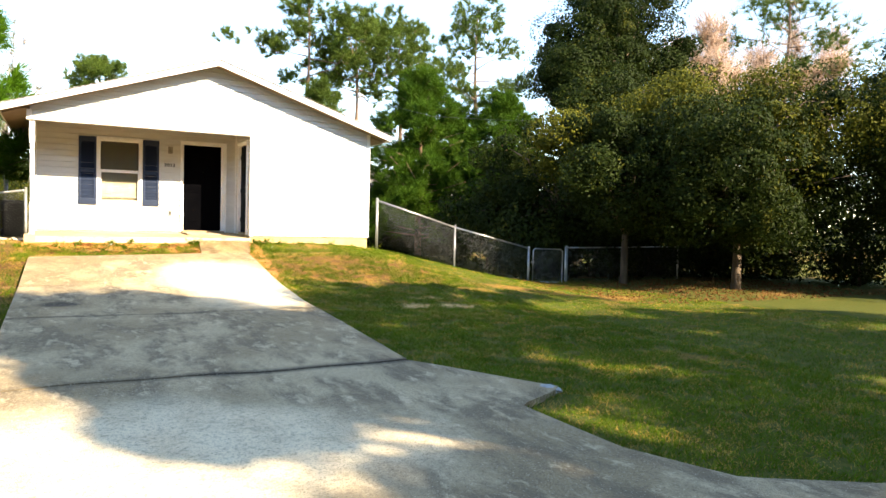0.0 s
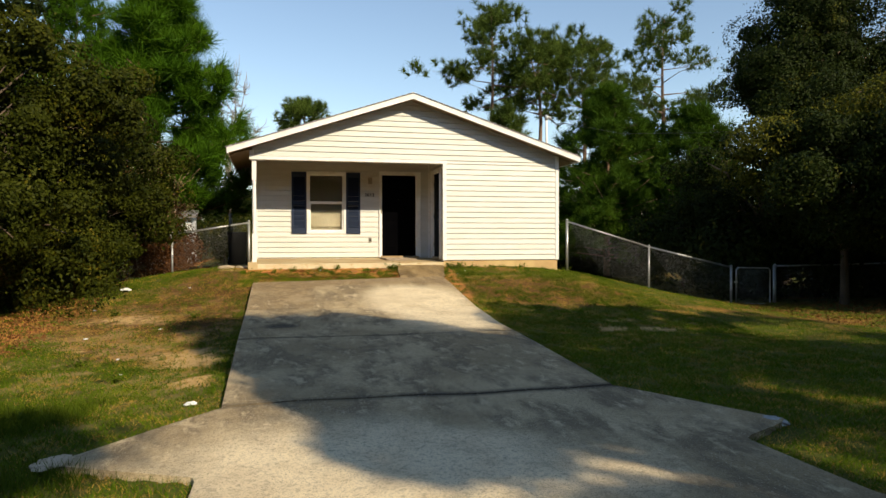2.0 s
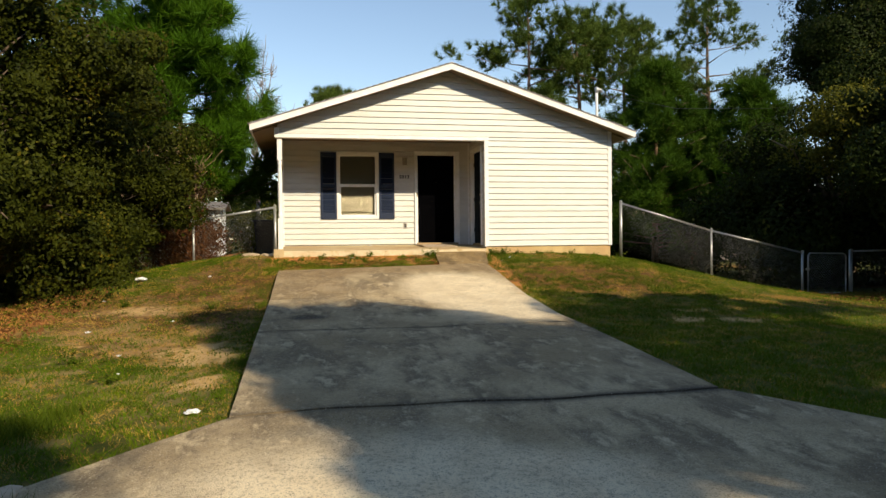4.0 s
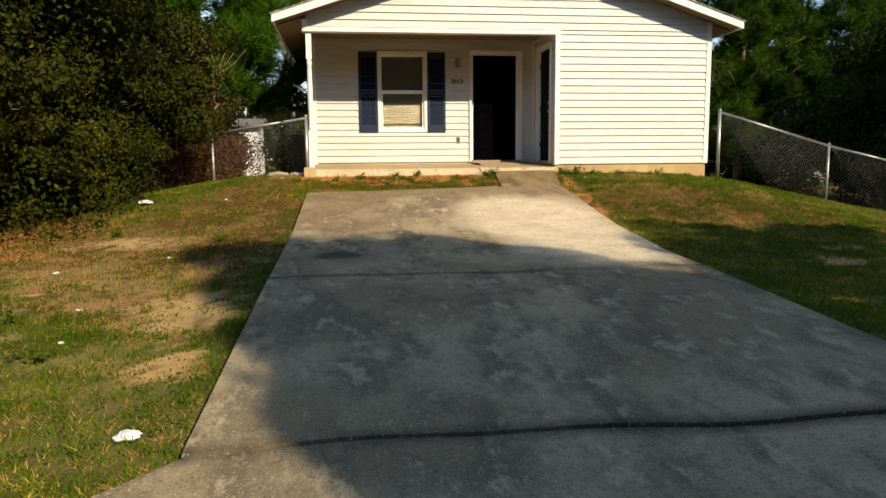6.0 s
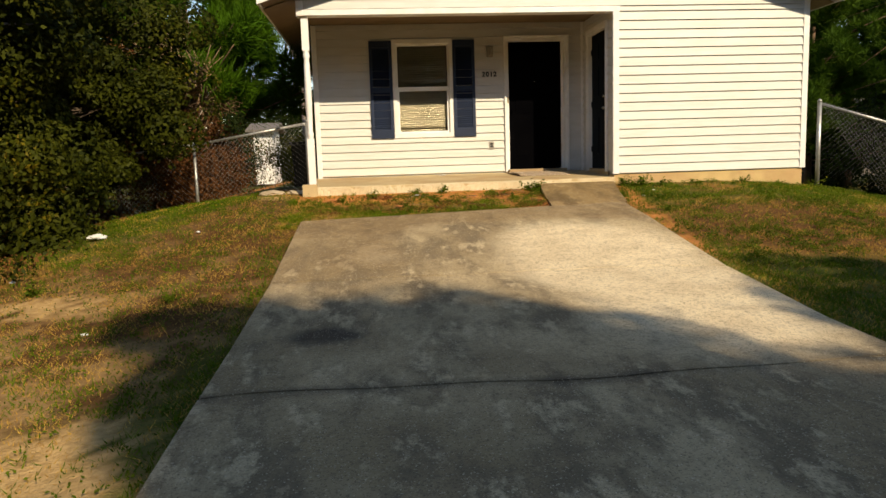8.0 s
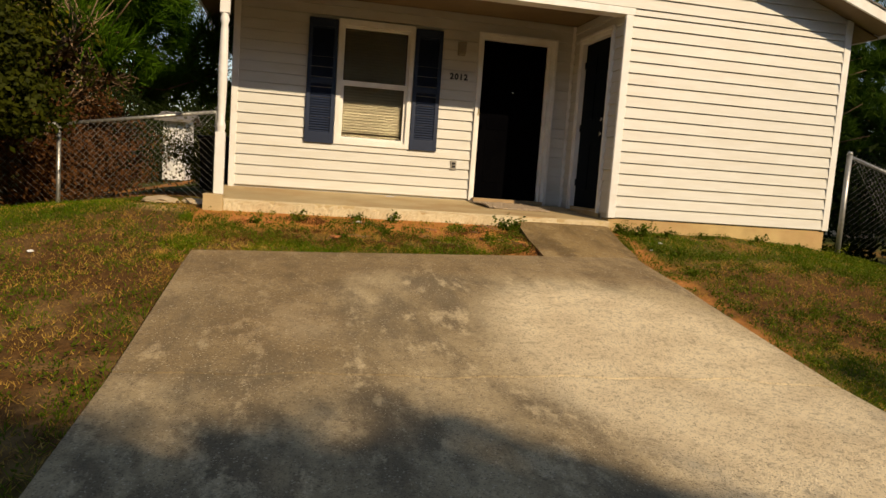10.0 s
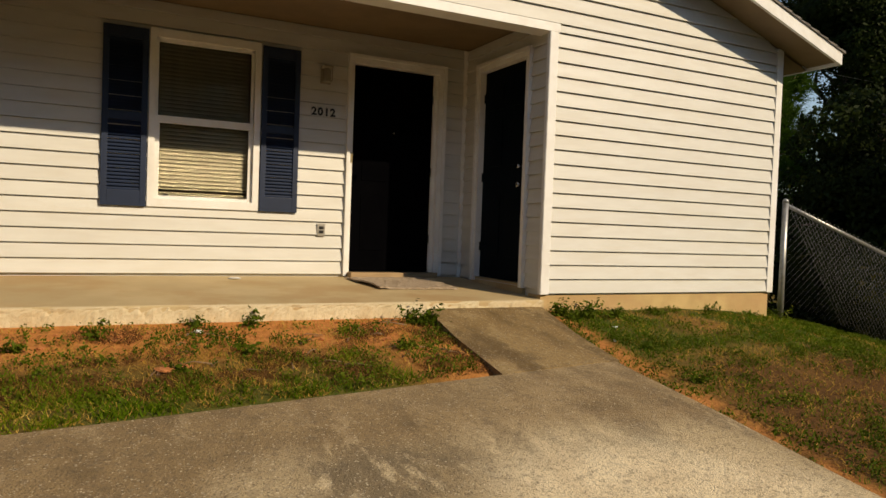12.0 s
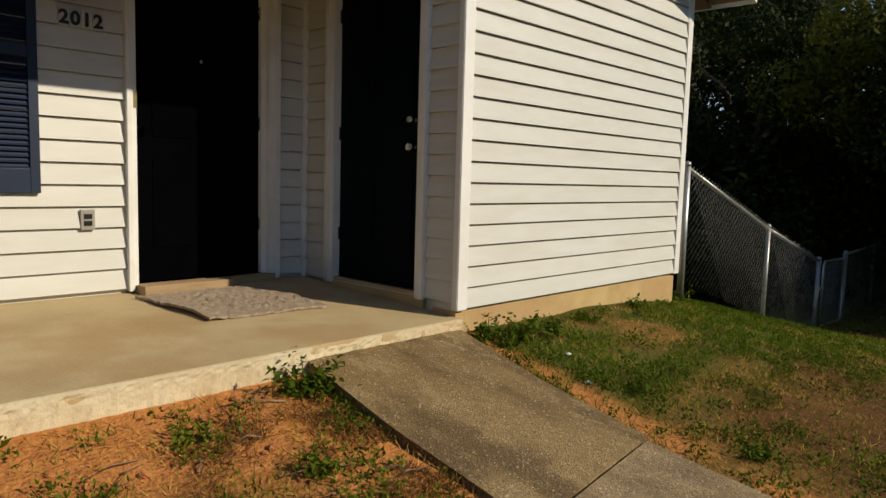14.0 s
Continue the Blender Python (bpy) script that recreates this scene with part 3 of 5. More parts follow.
def board(bm, x0a, x1a, x0b, x1b, z0, z1, y, out, flip):
    """One lap board on a wall that faces -y (or, with flip, -x): thick at its foot, thin at its head."""
    f, h = 0.024, 0.002
    z1 -= 0.006
    q = [(x0a, -f, z0), (x1a, -f, z0), (x1b, -h, z1), (x0b, -h, z1), (x0a, 0.012, z0), (x1a, 0.012, z0), (x1b, 0.012, z1), (x0b, 0.012, z1)]
    vs = [bm.verts.new((y + d, x, z) if flip else (x, y + d, z)) for x, d, z in q]
    for i in ((0, 1, 2, 3), (5, 4, 7, 6), (4, 5, 1, 0), (3, 2, 6, 7), (4, 0, 3, 7), (1, 5, 6, 2)):
        bm.faces.new([vs[k] for k in i])
    if flip:
        bmesh.ops.recalc_face_normals(bm, faces=bm.faces)


def clad(wall, x0, x1, z0, z1, y, holes=(), cap=None, flip=False):
    """Lap boards over a wall, cut round the holes and under the roof line cap(x)."""
    z = z0
    while z < z1 - 0.004:
        top = min(z + COURSE, z1)
        spans = [(x0, x1, z, top)]
        for hx0, hx1, hz0, hz1 in holes:
            cut = []
            for a, b, c, d in spans:
                if b <= hx0 or a >= hx1 or d <= hz0 or c >= hz1:
                    cut.append((a, b, c, d))
                    continue
                if a < hx0:
                    cut.append((a, hx0, c, d))
                if b > hx1:
                    cut.append((hx1, b, c, d))
                if c < hz0:
                    cut.append((max(a, hx0), min(b, hx1), c, hz0))
                if d > hz1:
                    cut.append((max(a, hx0), min(b, hx1), hz1, d))
            spans = cut
        for a, b, c, d in spans:
            if d - c < 0.004 or b - a < 0.01:
                continue
            la, lb, ra, rb = a, a, b, b
            if cap:
                half0, half1 = (cap - c) / PITCH, (cap - d) / PITCH
                if half0 <= 0.03:
                    continue
                half1 = max(half1, 0.01)
                la, ra, lb, rb = max(a, XC - half0), min(b, XC + half0), max(a, XC - half1), min(b, XC + half1)
                if ra - la < 0.03:
                    continue
            bm = bmesh.new()
            board(bm, la, ra, lb, rb, c, d, y, 0, flip)
            part("siding_board", bm, M_SIDING, wall)
        z = top


def wall_with_holes(x0, x1, z0, z1, y0, y1, holes, flip=False):
    """One slab of wall, pierced by its openings."""
    bm = bmesh.new()
    xs = sorted({x0, x1, *(h[0] for h in holes), *(h[1] for h in holes)})
    zs = sorted({z0, z1, *(h[2] for h in holes), *(h[3] for h in holes)})
    vs = {(a, c): bm.verts.new((y0, a, c) if flip else (a, y0, c)) for a in xs for c in zs}
    for a, b in zip(xs, xs[1:]):
        for c, d in zip(zs, zs[1:]):
            if not any(h[0] < (a + b) / 2 < h[1] and h[2] < (c + d) / 2 < h[3] for h in holes):
                bm.faces.new((vs[a, c], vs[b, c], vs[b, d], vs[a, d]))
    bmesh.ops.delete(bm, geom=[v for v in bm.verts if not v.link_faces], context="VERTS")
    ret = bmesh.ops.extrude_face_region(bm, geom=list(bm.faces))
    shift = Vector((y1 - y0, 0, 0)) if flip else Vector((0, y1 - y0, 0))
    bmesh.ops.translate(bm, vec=shift, verts=[g for g in ret["geom"] if isinstance(g, bmesh.types.BMVert)])
    bmesh.ops.recalc_face_normals(bm, faces=bm.faces)
    return bm


WIN = (0.555, 1.415, 1.835, 3.255)
DOOR = (2.37, 3.30, 1.20, 3.265)
SIDE = (13.10, 13.95, 1.19, 3.265)   # the side door, along y
wall_b = part("wall", wall_with_holes(WL + 0.02, WING + 0.02, 1.02, 3.62, YB + 0.012, YB + 0.15, (WIN, DOOR)), M_SIDING, house, "cream lap-sided porch wall")
clad(wall_b, WL + 0.08, WING - 0.03, 1.182, 3.56, YB, (WIN, DOOR))
wall_s = part("wall", wall_with_holes(YF + 0.02, YB, 1.02, 3.62, WING + 0.032, WING + 0.16, (SIDE,), True), M_SIDING, house, "cream lap-sided porch side wall")
clad(wall_s, YF + 0.022, YB - 0.02, 1.165, 3.56, WING + 0.02, (SIDE,), flip=True)
wall_w = part("wall", wall_with_holes(WING + 0.02, WR - 0.02, 1.10, 3.60, YF + 0.012, YF + 0.15, ()), M_SIDING, house, "sunlit cream lap-sided front wall")
clad(wall_w, WING + 0.075, WR - 0.07, ZS, ZS + COURSE * 18, YF)
gable = part("gable", prism([(WL + 0.02, ZS + COURSE * 18), (WR - 0.02, ZS + COURSE * 18), (WR - 0.02, roof_under(WR)), (XC, roof_under(XC)), (WL + 0.02, roof_under(WL))], "y", YF + 0.012, YF + 0.15), M_SIDING, house, "cream lap-sided gable")
clad(gable, WL + 0.02, WR - 0.07, ZS + COURSE * 18 + 0.075, 4.97, YF, cap=roof_under(XC) + 0.01)
clad(gable, WING, WR - 0.07, ZS + COURSE * 18, ZS + COURSE * 18 + 0.075, YF)
for wx in ((WL, WL + 0.14, YB + 0.15, YR, 0.9, 3.6), (WR - 0.14, WR, YF + 0.15, YR, 0.9, 3.6), (WL + 0.14, WR - 0.14, YR - 0.14, YR, 0.9, 3.6)):
    part("wall", boxes(wx), M_SIDING, house, "plain cream outer wall")
part("gable", prism([(WL + 0.02, 3.6), (WR - 0.02, 3.6), (WR - 0.02, roof_under(WR)), (XC, roof_under(XC)), (WL + 0.02, roof_under(WL))], "y", YR - 0.14, YR), M_SIDING, house)
part("porch_floor", prism([(12.70, 0.5), (12.70, 1.065), (12.712, 1.075), (YB + 0.15, 1.16), (YB + 0.15, 0.5)], "x", WL - 0.03, WING + 0.01), M_PORCH, house, "worn tan concrete porch slab with stained edge")
for fx in ((WING + 0.012, WR - 0.02, YF + 0.006, YF + 0.2, 0.5, 1.11), (WR - 0.22, WR - 0.02, YF + 0.2, YR, 0.5, 0.9), (WL + 0.02, WL + 0.2, YB + 0.16, YR, 0.5, 0.9)):
    part("foundation", boxes(fx), M_FOUND, house, "tan concrete foundation strip")
rng = np.random.default_rng(17)
bm = bmesh.new()
edge = []
for j, z in enumerate((0.55, 0.75, 0.87, 0.93, 0.985, 1.02, 1.04, 1.054, 1.066)):
    row = []
    for i in range(181):
        x = WL + 0.13 + i * (WING - WL - 0.14) / 180
        chip = 0.010 * max(0.0, float(fbm(x, z, 9.0, 83)) - 0.56) / 0.2 if j > 5 else 0.0
        row.append(bm.verts.new((x, 12.694 + chip + 0.0025 * rng.normal() * (j < 8), z - (0.5 * chip if j == 8 else 0))))
    edge.append(row)
edge.append([bm.verts.new((v.co.x, 12.716, 1.0765)) for v in edge[-1]])
for r0, r1 in zip(edge, edge[1:]):
    for i in range(180):
        bm.faces.new((r0[i], r0[i + 1], r1[i + 1], r1[i]))
part("slab_edge", bm, M_EDGE, house, "chipped pale cream face of the porch slab")
part("pier", boxes((WL - 0.075, WL + 0.12, 12.66, 12.90, 0.5, 1.115), bevel=0.008), M_PORCH, house, "concrete block under the porch post")
part("porch_ceiling", boxes((WL + 0.03, WING + 0.03, YF + 0.15, YB, 3.56, 3.585)), M_SOFFIT, house, "tan porch ceiling, its colour darkened to deepen the shade")
part("beam", boxes((WL - 0.03, WING + 0.09, YF - 0.028, YF + 0.17, ZB, ZB + 0.075), bevel=0.004), M_WHITE, house, "white beam across the porch opening")
part("beam_end", boxes((WL - 0.04, WL + 0.055, YF - 0.034, YF + 0.19, ZB - 0.005, ZB + 0.20), bevel=0.012), M_WHITE, house)
for x0, x1, z0, z1 in ((WING - 0.008, WING + 0.078, 1.12, ZB + 0.0), (WR - 0.074, WR + 0.012, 1.12, roof_under(WR) + 0.0)):
    part("corner_trim", boxes((x0, x1, YF - 0.026, YF + 0.014, z0, z1), bevel=0.004), M_WHITE, house, "white corner trim")
part("corner_trim", boxes((WING - 0.012, WING + 0.02, YF - 0.02, YF + 0.02, 1.12, ZB), bevel=0.003), M_WHITE, house)
part("corner_trim", boxes((WL + 0.02, WL + 0.095, YB - 0.03, YB + 0.02, 1.12, 3.55), bevel=0.004), M_WHITE, house)
part("corner_trim", boxes((WING - 0.03, WING + 0.012, YB - 0.03, YB - 0.0, 1.11, 3.55), bevel=0.003), M_WHITE, house)

# roof: sheathing, soffits, rake boards, shingles
OV, Y0, Y1 = 4.11, 12.36, YR + 0.4
for sgn in (-1, 1):
    e = XC + sgn * OV
    roof_side = part("roof", prism([(XC, ZP - 0.03), (e, ZP - 0.03 - PITCH * OV), (e, ZP - 0.09 - PITCH * OV), (XC, ZP - 0.09)], "y", Y0 + 0.03, Y1), M_SOFFIT, house, "low-pitched roof slope")
    part("rake_board", prism([(XC, ZP), (e, ZP - PITCH * OV), (e, ZP - 0.15 - PITCH * OV), (XC, ZP - 0.15)], "y", Y0, Y0 + 0.03), M_WHITE, house, "white painted rake board")
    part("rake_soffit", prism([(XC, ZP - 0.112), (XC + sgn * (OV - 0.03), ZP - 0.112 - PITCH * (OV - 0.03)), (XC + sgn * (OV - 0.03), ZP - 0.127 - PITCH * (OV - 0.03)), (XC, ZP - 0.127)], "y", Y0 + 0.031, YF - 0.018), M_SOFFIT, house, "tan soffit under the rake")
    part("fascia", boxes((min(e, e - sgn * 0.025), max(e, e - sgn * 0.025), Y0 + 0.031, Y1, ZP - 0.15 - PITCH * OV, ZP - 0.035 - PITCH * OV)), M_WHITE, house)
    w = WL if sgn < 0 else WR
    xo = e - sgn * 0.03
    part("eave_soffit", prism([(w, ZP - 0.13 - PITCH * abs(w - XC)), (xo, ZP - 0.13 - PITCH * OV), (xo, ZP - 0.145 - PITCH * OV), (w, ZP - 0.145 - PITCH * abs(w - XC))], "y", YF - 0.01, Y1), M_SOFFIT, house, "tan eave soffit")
    steps = 30
    for i in range(steps):
        a, b = OV + 0.03 - i * (OV + 0.03) / steps, OV + 0.03 - (i + 1.12) * (OV + 0.03) / steps
        b = max(b, 0)
        xa, xb = XC + sgn * a, XC + sgn * b
        part("shingle", prism([(xa, ZP + 0.004 - PITCH * a), (xa, ZP - 0.022 - PITCH * a), (xb, ZP - 0.026 - PITCH * b), (xb, ZP - 0.014 - PITCH * b)], "y", Y0 - 0.015, Y1), M_SHINGLE, roof_side)
MX, MY = 6.50, 13.45
part("service_mast", tube(bmesh.new(), [(MX, MY, 3.5), (MX, MY, 4.70)], 0.03, 10), M_SHED, house, "white electric service mast")
bm = lathe(bmesh.new(), MX, MY, [(0.032, 4.66), (0.045, 4.67), (0.05, 4.74), (0.04, 4.79), (0.012, 4.81)], 12)
tube(bm, [(MX, MY, 4.74), (MX + 0.09, MY, 4.73), (MX + 0.13, MY, 4.68)], [0.04, 0.04, 0.032], 10)
part("weatherhead", bm, M_STEEL, house, "grey weatherhead on the mast")
cable_bm = bmesh.new()
for k in range(3):
    tube(cable_bm, [(MX + 0.12, MY, 4.69), (MX + 0.3, MY + 0.05, 4.60 - 0.03 * k), (MX + 0.6, MY + 0.2, 4.64), (9.5, 15.2, 4.68), (14, 17.5, 5.2), (24, 22, 6.8)], 0.007, 5)
cable = tagged(part("power_cable", cable_bm, M_BIN, None), "thin black overhead cables from the roof mast", "cable")

# porch post
post = thing("porch_post", (-0.72, 12.83, 1.115), "white turned wooden porch post", "post")
bm = boxes((-0.768, -0.672, 12.782, 12.878, 1.115, 1.75), (-0.768, -0.672, 12.782, 12.878, 2.95, 3.41), bevel=0.006)
part("shaft", lathe(bm, -0.72, 12.83, [(0.047, 1.74), (0.040, 1.77), (0.047, 1.80), (0.047, 1.83), (0.035, 1.86), (0.040, 1.95), (0.046, 2.2), (0.046, 2.45), (0.040, 2.78), (0.034, 2.84), (0.046, 2.87), (0.046, 2.90), (0.038, 2.93), (0.047, 2.96)]), M_WHITE, post)


def hinge(door, x, y, z):
    part("hinge", boxes((x - 0.014, x + 0.014, y - 0.012, y + 0.004, z - 0.045, z + 0.045), bevel=0.003), M_CHROME, door)


# front door
part("door_frame", boxes((2.308, 2.342, YB - 0.05, YB + 0.02, 1.165, 3.352), (2.342, 2.372, YB - 0.034, YB + 0.12, 1.165, 3.33), (3.298, 3.345, YB - 0.034, YB + 0.12, 1.165, 3.33), (3.345, 3.382, YB - 0.05, YB + 0.02, 1.165, 3.352), (2.342, 3.345, YB - 0.052, YB + 0.02, 3.318, 3.352), (2.342, 3.345, YB - 0.036, YB + 0.12, 3.262, 3.318), bevel=0.005), M_WHITE, house, "white painted door frame")
part("door_frame", boxes((2.372, 2.392, YB + 0.03, YB + 0.12, 1.2, 3.26), (3.262, 3.298, YB + 0.012, YB + 0.12, 1.2, 3.26)), M_WHITE, house)
door1 = part("door", boxes((2.392, 3.262, YB + 0.045, YB + 0.085, 1.205, 3.258), bevel=0.004), M_BLACK, house, "closed black front door")
for x0, x1 in ((2.5, 2.77), (2.88, 3.15)):
    for z0, z1 in ((1.42, 1.98), (2.12, 2.72), (2.84, 3.1)):
        part("panel", boxes((x0, x1, YB + 0.038, YB + 0.05, z0, z1), bevel=0.005), M_BLACK, door1)
for z in (1.55, 2.25, 3.0):
    hinge(door1, 3.262, YB + 0.034, z)
bm = bmesh.new()
tube(bm, [(2.83, YB + 0.045, 2.62), (2.83, YB + 0.036, 2.62)], 0.011, 10)
part("peephole", bm, M_CHROME, door1)
bm = bmesh.new()
tube(bm, [(2.45, YB + 0.045, 2.17), (2.45, YB + 0.02, 2.17), (2.45, YB - 0.01, 2.17)], [0.012, 0.012, 0.026], 12)
part("knob", bm, M_BLACK, door1)
part("strike_plate", boxes((2.352, 2.374, YB - 0.036, YB - 0.02, 2.28, 2.38), bevel=0.002), M_BRASS, door1)
part("door_sill", boxes((2.35, 3.34, YB - 0.055, YB + 0.1, 1.10, 1.2), (2.352, 2.95, YB - 0.165, YB - 0.056, 1.10, 1.205), bevel=0.006), M_WOOD, house, "weathered wooden door sill")

# side door of the wing
SX = WING + 0.02
part("door_frame", boxes((SX - 0.034, SX + 0.1, 13.945, 13.985, 1.15, 3.335), (SX - 0.05, SX + 0.02, 13.985, 14.025, 1.15, 3.35), (SX - 0.034, SX + 0.1, 13.065, 13.105, 1.15, 3.335), (SX - 0.05, SX + 0.02, 13.028, 13.065, 1.15, 3.35), (SX - 0.036, SX + 0.1, 13.065, 13.985, 3.262, 3.312), (SX - 0.052, SX + 0.02, 13.065, 13.985, 3.312, 3.35), bevel=0.006), M_WHITE, house, "white painted side door frame")
door2 = part("door", boxes((SX + 0.03, SX + 0.075, 13.105, 13.945, 1.19, 3.26), bevel=0.004), M_NAVYDOOR, house, "closed dark navy panelled side door")
for y0, y1 in ((13.2, 13.46), (13.58, 13.84)):
    for z0, z1 in ((1.42, 1.98), (2.3, 2.75), (2.86, 3.1)):
        part("panel", boxes((SX + 0.022, SX + 0.036, y0, y1, z0, z1), bevel=0.005), M_NAVYDOOR, door2)
for z, r in ((2.10, 0.028), (2.27, 0.024)):
    bm = bmesh.new()
    tube(bm, [(SX + 0.03, 13.18, z), (SX + 0.012, 13.18, z), (SX - 0.01, 13.18, z), (SX - 0.035, 13.18, z), (SX - 0.045, 13.18, z)], [0.03, 0.014, 0.014, r, r * 0.7], 14)
    part("knob" if z < 2.2 else "deadbolt", bm, M_CHROME, door2)
for z in (1.5, 2.2, 3.0):
    part("hinge", boxes((SX + 0.012, SX + 0.032, 13.935, 13.957, z - 0.045, z + 0.045), bevel=0.003), M_CHROME, door2)
part("door_sill", boxes((SX - 0.02, SX + 0.1, 13.04, 14.02, 1.05, 1.19), bevel=0.005), M_PORCH, house)

# window with blind
win = part("window", wall_with_holes(0.505, 1.465, 1.768, 3.32, YB - 0.034, YB + 0.1, ((0.56, 1.41, 1.84, 3.25),)), M_WHITE, house, "white double-hung window with lowered ivory blind")
part("sash", boxes((0.56, 1.41, YB + 0.0, YB + 0.05, 2.51, 2.575), (0.56, 0.585, YB + 0.03, YB + 0.055, 2.575, 3.25), (1.385, 1.41, YB + 0.03, YB + 0.055, 2.575, 3.25), (0.56, 1.41, YB + 0.03, YB + 0.055, 3.22, 3.25), bevel=0.003), M_WHITE, win)
part("sash", boxes((0.56, 0.6, YB + 0.005, YB + 0.035, 1.84, 2.51), (1.37, 1.41, YB + 0.005, YB + 0.035, 1.84, 2.51), (0.6, 1.37, YB + 0.005, YB + 0.035, 1.84, 1.87), bevel=0.003), M_WHITE, win)
for x0, x1, y, z0, z1 in ((0.585, 1.385, YB + 0.042, 2.575, 3.22), (0.6, 1.37, YB + 0.02, 1.87, 2.51)):
    g = part("pane", boxes((x0, x1, y, y + 0.004, z0, z1)), M_GLASS, win)
    g.visible_shadow = False
for x in (0.66, 1.31):
    part("sash_latch", boxes((x - 0.02, x + 0.02, YB - 0.004, YB + 0.012, 1.87, 1.885), bevel=0.003), M_DIGIT, win)
slat = prism([(-0.021, 0.0), (-0.008, 0.004), (0.008, 0.004), (0.021, 0.0), (0.008, 0.0025), (-0.008, 0.0025)], "x", 0.6, 1.375)
slat_me = to_mesh("blind_slat", slat)
slat_me.materials.append(M_BLIND)
for i in range(38):
    z = 1.90 + i * 0.0355
    s = part("blind_slat", slat_me, None, win)
    s.matrix_basis = pose(0, YB + 0.085, z, 66 if i > 1 else 20, 0, 0)
part("blind_rail", boxes((0.595, 1.38, YB + 0.07, YB + 0.1, 1.875, 1.895), (0.59, 1.385, YB + 0.065, YB + 0.105, 3.235, 3.262), bevel=0.003), M_BLIND, win)
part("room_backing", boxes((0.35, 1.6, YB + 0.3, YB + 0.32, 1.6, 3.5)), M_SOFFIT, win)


def shutter(x0, x1, name_label):
    s = part("shutter", boxes((x0 + 0.01, x1 - 0.01, YB - 0.02, YB - 0.012, 1.78, 3.285)), M_NAVY, house, name_label)
    for a, b in ((x0, x0 + 0.05), (x1 - 0.05, x1)):
        part("stile", boxes((a, b, YB - 0.045, YB - 0.02, 1.765, 3.30), bevel=0.003), M_NAVY, s)
    for a, b in ((1.765, 1.90), (2.50, 2.57), (3.20, 3.30)):
        part("rail", boxes((x0 + 0.05, x1 - 0.05, YB - 0.043, YB - 0.02, a, b), bevel=0.003), M_NAVY, s)
    lou = to_mesh("louver", prism([(YB - 0.042, 0.0), (YB - 0.038, 0.002), (YB - 0.021, 0.03), (YB - 0.021, 0.024)], "x", x0 + 0.05, x1 - 0.05))
    lou.materials.append(M_NAVY)
    z = 1.902
    while z < 3.17:
        if not 2.475 < z < 2.57:
            o = part("louver", lou, None, s)
            o.matrix_basis = Matrix.Translation((0, 0, z))
        z += 0.031


shutter(0.135, 0.495, "navy blue louvred shutter")
shutter(1.475, 1.83, "navy blue louvred shutter")

# small things on the porch wall
lamp = thing("porch_lamp", (2.08, YB - 0.02, 3.05), "unlit white wall lantern beside the front door", "lamp")
part("back_plate", boxes((2.03, 2.13, YB - 0.03, YB - 0.012, 3.02, 3.19), bevel=0.012), M_LAMP, lamp)
part("lantern_cage", boxes((2.035, 2.125, YB - 0.13, YB - 0.03, 3.16, 3.18), (2.045, 2.115, YB - 0.12, YB - 0.035, 3.03, 3.045), (2.04, 2.05, YB - 0.125, YB - 0.115, 3.04, 3.16), (2.11, 2.12, YB - 0.125, YB - 0.115, 3.04, 3.16), (2.04, 2.05, YB - 0.045, YB - 0.035, 3.04, 3.16), (2.11, 2.12, YB - 0.045, YB - 0.035, 3.04, 3.16), bevel=0.002), M_LAMP, lamp)
bm = bmesh.new()
lathe(bm, 2.08, YB - 0.08, [(0.012, 3.045), (0.024, 3.07), (0.028, 3.1), (0.02, 3.13), (0.012, 3.16)], 12)
part("bulb", bm, M_LAMP, lamp)
outlet = thing("outdoor_outlet", (2.08, YB - 0.02, 1.55), "grey covered electric outlet on the porch wall", "outlet")
part("plate", boxes((2.04, 2.12, YB - 0.03, YB - 0.012, 1.55, 1.67), bevel=0.006), M_OUTLET, outlet)
for z in (1.577, 1.617):
    part("cover_flap", boxes((2.058, 2.102, YB - 0.036, YB - 0.03, z, z + 0.028), bevel=0.002), M_DIGIT, outlet)

numbers = thing("house_number", (2.065, YB - 0.02, 2.70), "black house number 2012 on pale plates", "house number")
for i, ch in enumerate("2012"):
    cu = bpy.data.curves.new("digit", "FONT")
    cu.body, cu.size, cu.extrude, cu.align_x = ch, 0.104, 0.003, "CENTER"
    cu.offset = 0.0035
    tmp = new("digit_curve", cu)
    bpy.context.view_layer.update()
    me = bpy.data.meshes.new_from_object(tmp.evaluated_get(bpy.context.evaluated_depsgraph_get()))
    bpy.data.objects.remove(tmp)
    me.materials.clear()
    me.transform(pose(1.973 + i * 0.062, YB - 0.032, 2.715, 90))
    pl = part("plate", boxes((1.945 + i * 0.062, 2.001 + i * 0.062, YB - 0.026, YB - 0.018, 2.70, 2.80)), M_SIDING, numbers)
    part("digit", me, M_DIGIT, pl)

